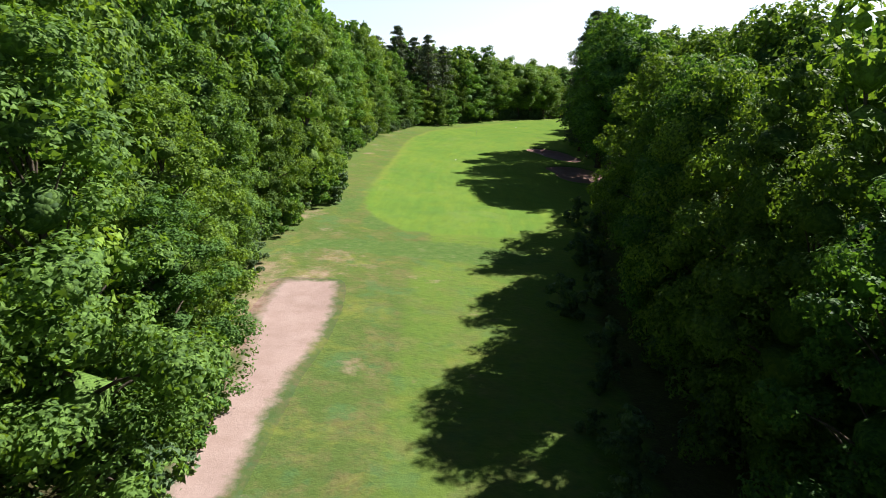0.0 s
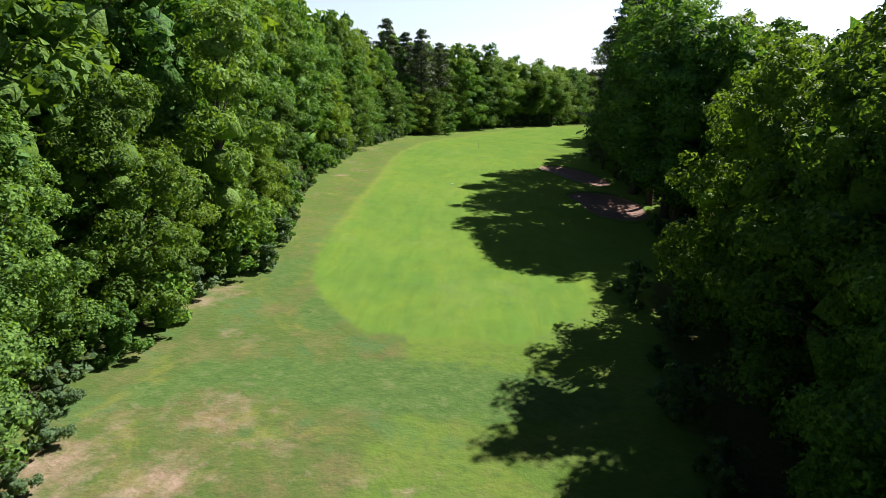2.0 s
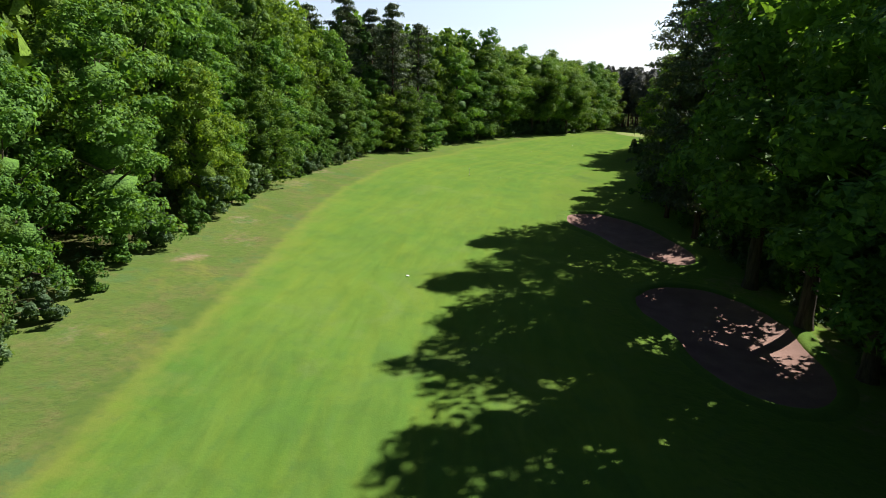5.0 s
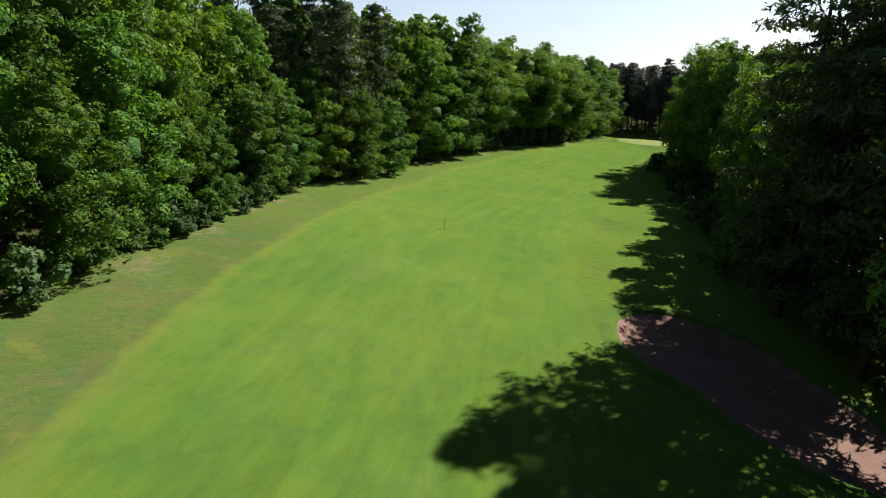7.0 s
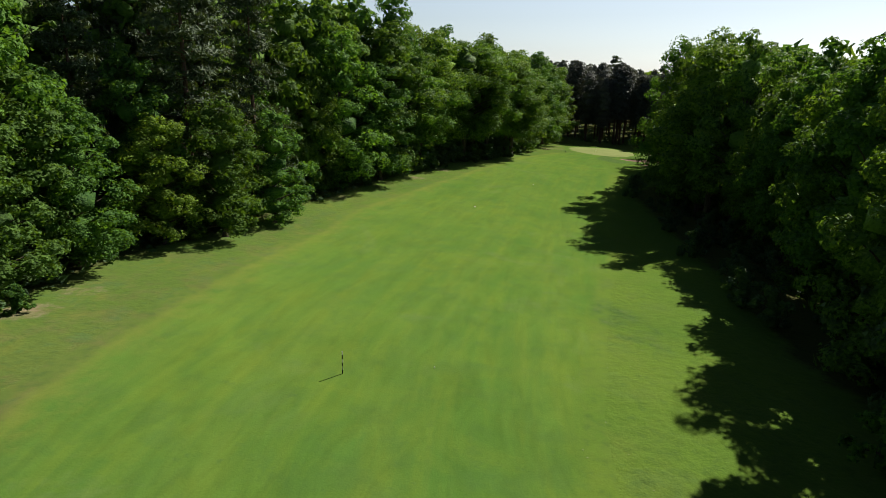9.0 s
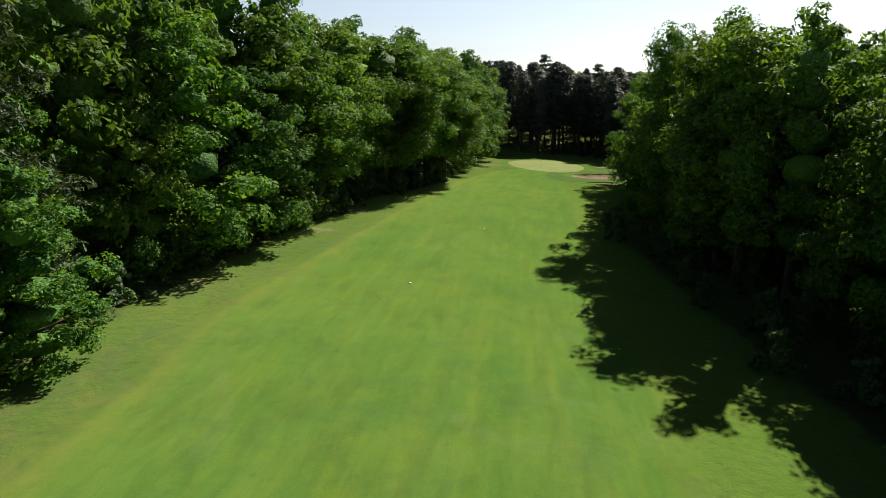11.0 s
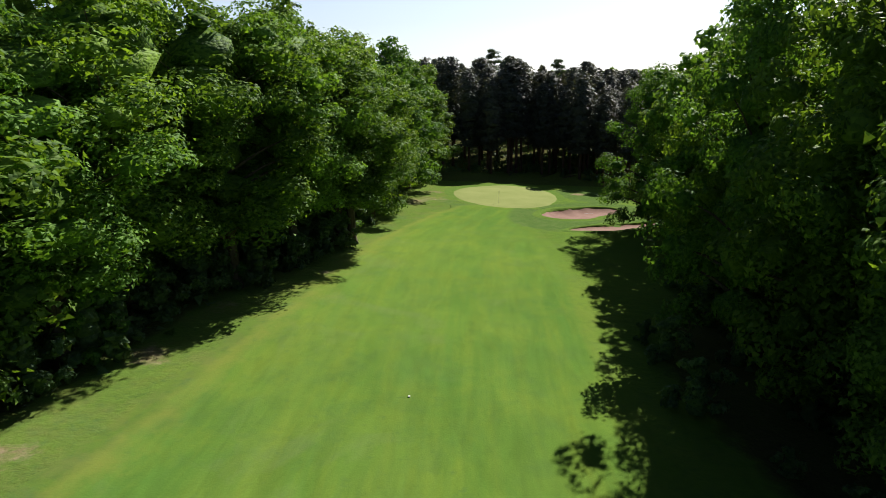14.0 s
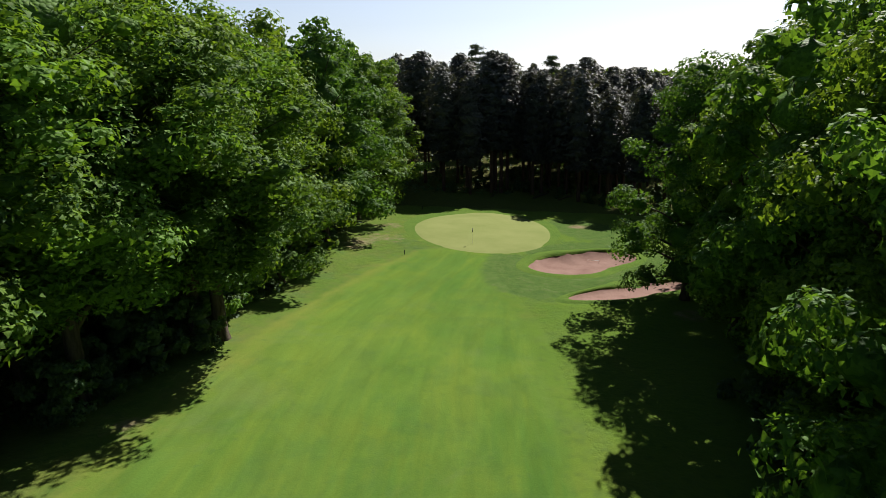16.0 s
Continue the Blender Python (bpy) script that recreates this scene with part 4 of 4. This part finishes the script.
# the stand comes forward beside the green
rnd.seed(38)
for x, y in ((118, 385), (120, 379), (122.5, 373), (125, 368), (128.5, 363), (133, 358), (139, 353), (126, 379), (129, 373), (132, 368), (136, 363), (142, 358), (125, 387), (131, 381), (135, 375), (139, 369), (145, 364)):
    grow(["stand0", "stand1"], x + rnd.uniform(-1, 1), y + rnd.uniform(-1, 1), 23 if x < 121 else 22, 0.93, 1.07, 1.4)
    plant("bush", x + rnd.uniform(-2, 1), y + rnd.uniform(-2, 2), rnd.uniform(0.4, 0.9), rnd.uniform(0, 360))
BACK = []
for row in range(13):
    gap = 4.2 + 0.5 * row
    for k in range(28):
        x = 64 + (k + rnd.uniform(-0.35, 0.35)) * gap + row * 1.2
        y = 391 + row * (4.2 + row * 1.2) + rnd.uniform(-2, 2) - 0.10 * (x - 105) + 0.9 * max(0, x - 136)
        if woods_gap(x, y):
            if row < 4:
                grow(["stand0", "stand1"], x, y, 26 - 0.06 * max(0, x - 136), 0.86, 1.1, 1.3)
            else:
                BACK.append((x, y, (26 - 0.06 * max(0, x - 136)) / 26 * rnd.uniform(0.82, 1.12), rnd.uniform(0, 6.28)))
for k in range(170):  # the woods that run on beside the stand
    x, y = rnd.uniform(138, 300), rnd.uniform(0, 1)
    y = 372 + 0.55 * (x - 138) + y * 170
    if x > 150 or y > 400:
        BACK.append((x, y, 23 / 26 * rnd.uniform(0.85, 1.1), rnd.uniform(0, 6.28)))


def pine_woods(sites):
    """The pines deep in the stand, too many to count."""
    made = []
    for k in (0, 1):
        me = KINDS["back"][4][k]
        v = np.empty(len(me.vertices) * 3)
        me.vertices.foreach_get("co", v)
        v = v.reshape(-1, 3)
        f = [tuple(p.vertices) for p in me.polygons]
        V, F = [], []
        for i, (x, y, sc, a) in enumerate(sites):
            c, sn = math.cos(a), math.sin(a)
            V.append(np.stack([v[:, 0] * c - v[:, 1] * sn, v[:, 0] * sn + v[:, 1] * c, v[:, 2]], 1) * sc + np.array([x, y, float(bottom(x, y)) - 0.1]))
            F += [tuple(q + i * len(v) for q in p) for p in f]
        made.append(mesh_of("pine_woods", np.concatenate(V), F, DRYNEEDLE if k else PINEBARK, not k))
    whole = tagged(new("pine_woods", made[1]), "dense dark pines behind the front rows of the stand", "woods", kind="stuff")
    part("trunks", made[0], whole, "bare brown pine trunks")


pine_woods(BACK)
for k in range(60):
    x = 74 + k * 1.6 + rnd.uniform(-1, 1)
    y = 394 + rnd.uniform(-1, 22) - 0.10 * (x - 105) + 0.9 * max(0, x - 136)
    if woods_gap(x, y):
        plant("bush", x, y, rnd.uniform(0.3, 0.8), rnd.uniform(0, 360))


def undergrowth():
    """Low plants and seedlings on the floor of the woods."""
    rng = np.random.default_rng(9)
    P = []
    y = rng.uniform(-10, 395, 9000)
    P.append(np.stack([np.interp(y, LEFT_Y, LEFT_X) - 2.5 - 24 * rng.random(9000) ** 1.5, y], 1))
    y = rng.uniform(0, 320, 7000)
    P.append(np.stack([np.interp(y, RIGHT_Y, RIGHT_X) + 3.0 + 22 * rng.random(7000) ** 1.5, y], 1))
    x = rng.uniform(72, 215, 9000)
    P.append(np.stack([x, 391 + 150 * rng.random(9000) ** 1.4 - 0.10 * (x - 105) + 0.9 * np.maximum(0, x - 136)], 1))
    P = np.concatenate(P)
    P = P + 0.9 * np.stack([np.sin(P[:, 1] * 1.3), np.sin(P[:, 0] * 1.7)], 1)
    ok = np.all([blob_inside(b, P[:, 0], P[:, 1]) < -0.12 for b in BUNKERS], axis=0)
    P = P[ok]
    z = land(P[:, 0], P[:, 1]) + 0.1 + 1.1 * rng.random(len(P)) ** 2
    me = leaf_mesh("undergrowth", np.column_stack([P, z]), rng.normal(size=(len(P), 3)) * 0.5 + np.array([0, 0, 0.8]), rng.uniform(0.4, 1.1, len(P)), SHRUB, rng, False)
    tagged(new("undergrowth", me), "low green seedlings and ferns on the shaded woodland floor", "undergrowth", kind="stuff")


undergrowth()


def far_woods():
    """Unbroken woods out to the horizon: rounded crowns of leaf clumps on low hills."""
    rng = np.random.default_rng(5)
    n = 6500
    r, a = 70 + 1500 * rng.random(n) ** 2.0, rng.uniform(0, 2 * math.pi, n)
    x, y = 40 + r * np.cos(a), 200 + r * np.sin(a)
    lx, rx = np.interp(y, LEFT_Y, LEFT_X) - 48, np.interp(y, RIGHT_Y, RIGHT_X) + 52
    keep = np.where(y < 388, (x < lx) | (x > np.where(y > 330, 215, rx)) | (y < -35), y > 520)
    x, y = x[keep], y[keep]
    top = 21 + rng.uniform(-3, 4, len(x)) + 10 * np.clip((np.hypot(x - 40, y - 200) - 500) / 900, 0, 1)
    d = unit(rng, len(x) * 17).reshape(len(x), 17, 3)
    d[..., 2] = np.abs(d[..., 2])
    c = np.stack([x, y, land(x, y) + top - 6], 1)[:, None] + d * np.array([6.0, 6.0, 6.0]) * rng.uniform(0.7, 1.1, (len(x), 17, 1))
    nrm = d + rng.normal(size=d.shape) * 0.4
    me = leaf_mesh("distant_woods", c.reshape(-1, 3), nrm.reshape(-1, 3), 5.2 * rng.uniform(0.6, 1.3, c.size // 3), OAK, rng, False)
    tagged(new("distant_woods", me), "unbroken dark green woods reaching to the horizon", "woods", kind="stuff")


far_woods()


# ---- small things ----
def marker_pole(x, y):
    """A striped distance pole in the middle of the fairway."""
    root = tagged(new("distance_marker"), "thin black and white striped distance pole in the fairway", "pole")
    for k in range(6):
        v, f = tube([(0, 0, 0.25 * k), (0, 0, 0.25 * k + 0.249)], [0.035, 0.035], 10)
        part("pole_band", mesh_of("pole_band", v, f + [tuple(range(10))[::-1], tuple(range(10, 20))], WHITE if k % 2 else BLACK), root)
    root.matrix_basis = pose(x, y, height(x, y) + 0.04)


def flagstick(x, y):
    root = tagged(new("flagstick"), "thin flagstick with a small dark flag in the green", "flagstick")
    v, f = tube([(0, 0, -0.1), (0, 0, 2.2)], [0.02, 0.014], 8)
    part("stick", mesh_of("stick", v, f, WHITE), root)
    n = 7
    verts = []
    for i in range(n):
        u = i / (n - 1)
        for w in (0, 0.5, 1):
            verts.append((0.02 + 0.36 * u, 0.05 * math.sin(5 * u) + 0.012 * w, 2.15 - 0.45 * w - 0.06 * u))
    cloth = mesh_of("flag", verts, grid_faces(n, 3), FLAGCLOTH, True)
    flag = part("flag", cloth, root, "small dark cloth flag")
    flag.modifiers.new("thick", "SOLIDIFY").thickness = 0.01
    root.matrix_basis = pose(x, y, height(x, y) + 0.10, 0, 0, 250)


marker_pole(10.4, 203.4)
flagstick(82.1, 347.0)


def distance_plate(x, y, size):
    """A white plate let into the turf."""
    n, verts = 20, [(0, 0, 0.05)]
    for r, z in ((0.86 * size, 0.05), (size, 0.04), (1.03 * size, -0.03)):
        verts += [(r * math.cos(2 * math.pi * k / n), r * math.sin(2 * math.pi * k / n), z) for k in range(n)]
    faces = [(0, 1 + k, 1 + (k + 1) % n) for k in range(n)]
    faces += [(1 + a * n + k, 1 + (a + 1) * n + k, 1 + (a + 1) * n + (k + 1) % n, 1 + a * n + (k + 1) % n) for a in range(2) for k in range(n)]
    ob = tagged(new("distance_plate", mesh_of("distance_plate", verts, faces, WHITE)), "small round white plate set in the fairway turf", "plate", "plates in the fairway")
    ob.matrix_basis = pose(x, y, height(x, y) + 0.05)


def stake(x, y):
    v, f = tube([(0, 0, -0.1), (0, 0, 0.55), (0, 0, 0.6)], [0.05, 0.05, 0.03], 8)
    ob = tagged(new("stake", mesh_of("stake", v, f + [tuple(range(16, 24))], BLACK)), "short dark wooden stake beside the green", "stake", "stakes beside the green")
    ob.matrix_basis = pose(x, y, height(x, y), 3, 2, 0)


def fallen_log(x, y, length, turn, thick):
    rng = np.random.default_rng(int(x * 10))
    pieces = [tube([(0, 0, thick), (length * 0.5, 0.1, thick * 1.1), (length, 0, thick * 0.8)], [thick, thick * 0.85, thick * 0.4], 8)]
    for k in range(5):
        s = rng.uniform(0.3, 0.95) * length
        pieces.append(tube([(s, 0, thick), (s + 0.8, rng.uniform(-0.9, 0.9), thick + rng.uniform(0.1, 0.9))], [0.05, 0.012], 4))
    v, f = join(pieces)
    ob = tagged(new("fallen_log", mesh_of("fallen_log", v, f, BARK, True)), "grey fallen trunk with broken branches on the slope", "log", "fallen logs")
    ob.matrix_basis = pose(x, y, height(x, y) + 0.02, 0, 0, turn)


def bunker_rake(x, y, z, turn):
    root = tagged(new("rake"), "bunker rake lying on the sand", "rake")
    v, f = tube([(0, 0, 0.05), (1.5, 0, 0.08)], [0.016, 0.016], 6)
    part("handle", mesh_of("handle", v, f, WHITE), root, "pale handle")
    v, f = tube([(0, -0.28, 0.04), (0, 0.28, 0.04)], [0.025, 0.025], 6)
    head = part("head", mesh_of("head", v, f, BLACK), root, "dark toothed head")
    v, f = join([tube([(0.0, -0.26 + 0.065 * k, 0.03), (-0.03, -0.26 + 0.065 * k, -0.05)], [0.008, 0.005], 4) for k in range(9)])
    part("teeth", mesh_of("teeth", v, f, BLACK), head)
    root.matrix_basis = pose(x, y, z, 0, 0, turn)


for px, py, pr in ((29.2, 259.8, 0.15), (2.7, 147.0, 0.15), (44.4, 281.2, 0.08), (16.2, 204.2, 0.03)):
    distance_plate(px, py, pr)
rnd.seed(41)
spots = []
while len(spots) < 40:  # pale dead leaves on the rough beside the trees
    px, py = rnd.uniform(22, 36), rnd.uniform(172, 218)
    if np.interp(py, FAIR_Y, FAIR_R) - 1.5 < px < np.interp(py, FAIR_Y, FAIR_R) + 5:
        spots.append((px, py, height(px, py) + 0.05))
dead = leaf_mesh("fallen_leaves", np.array(spots), np.tile([0.1, 0.1, 1.0], (len(spots), 1)), np.random.default_rng(5).uniform(0.05, 0.12, len(spots)), STRAW, np.random.default_rng(6))
tagged(new("fallen_leaves", dead), "pale dead leaves scattered on the rough grass", "leaves", kind="stuff")
for px, py in ((71.6, 343.9), (85.2, 376.2)):
    stake(px, py)
for lx, ly, ln, tn, tk in ((112, 384, 7, 35, 0.18), (116, 381, 6, 28, 0.14), (104, 387, 5, 50, 0.13)):
    fallen_log(lx, ly, ln, tn, tk)
bunker_rake(95.6, 337.4, height(95.6, 337.4) - 0.62, 150)
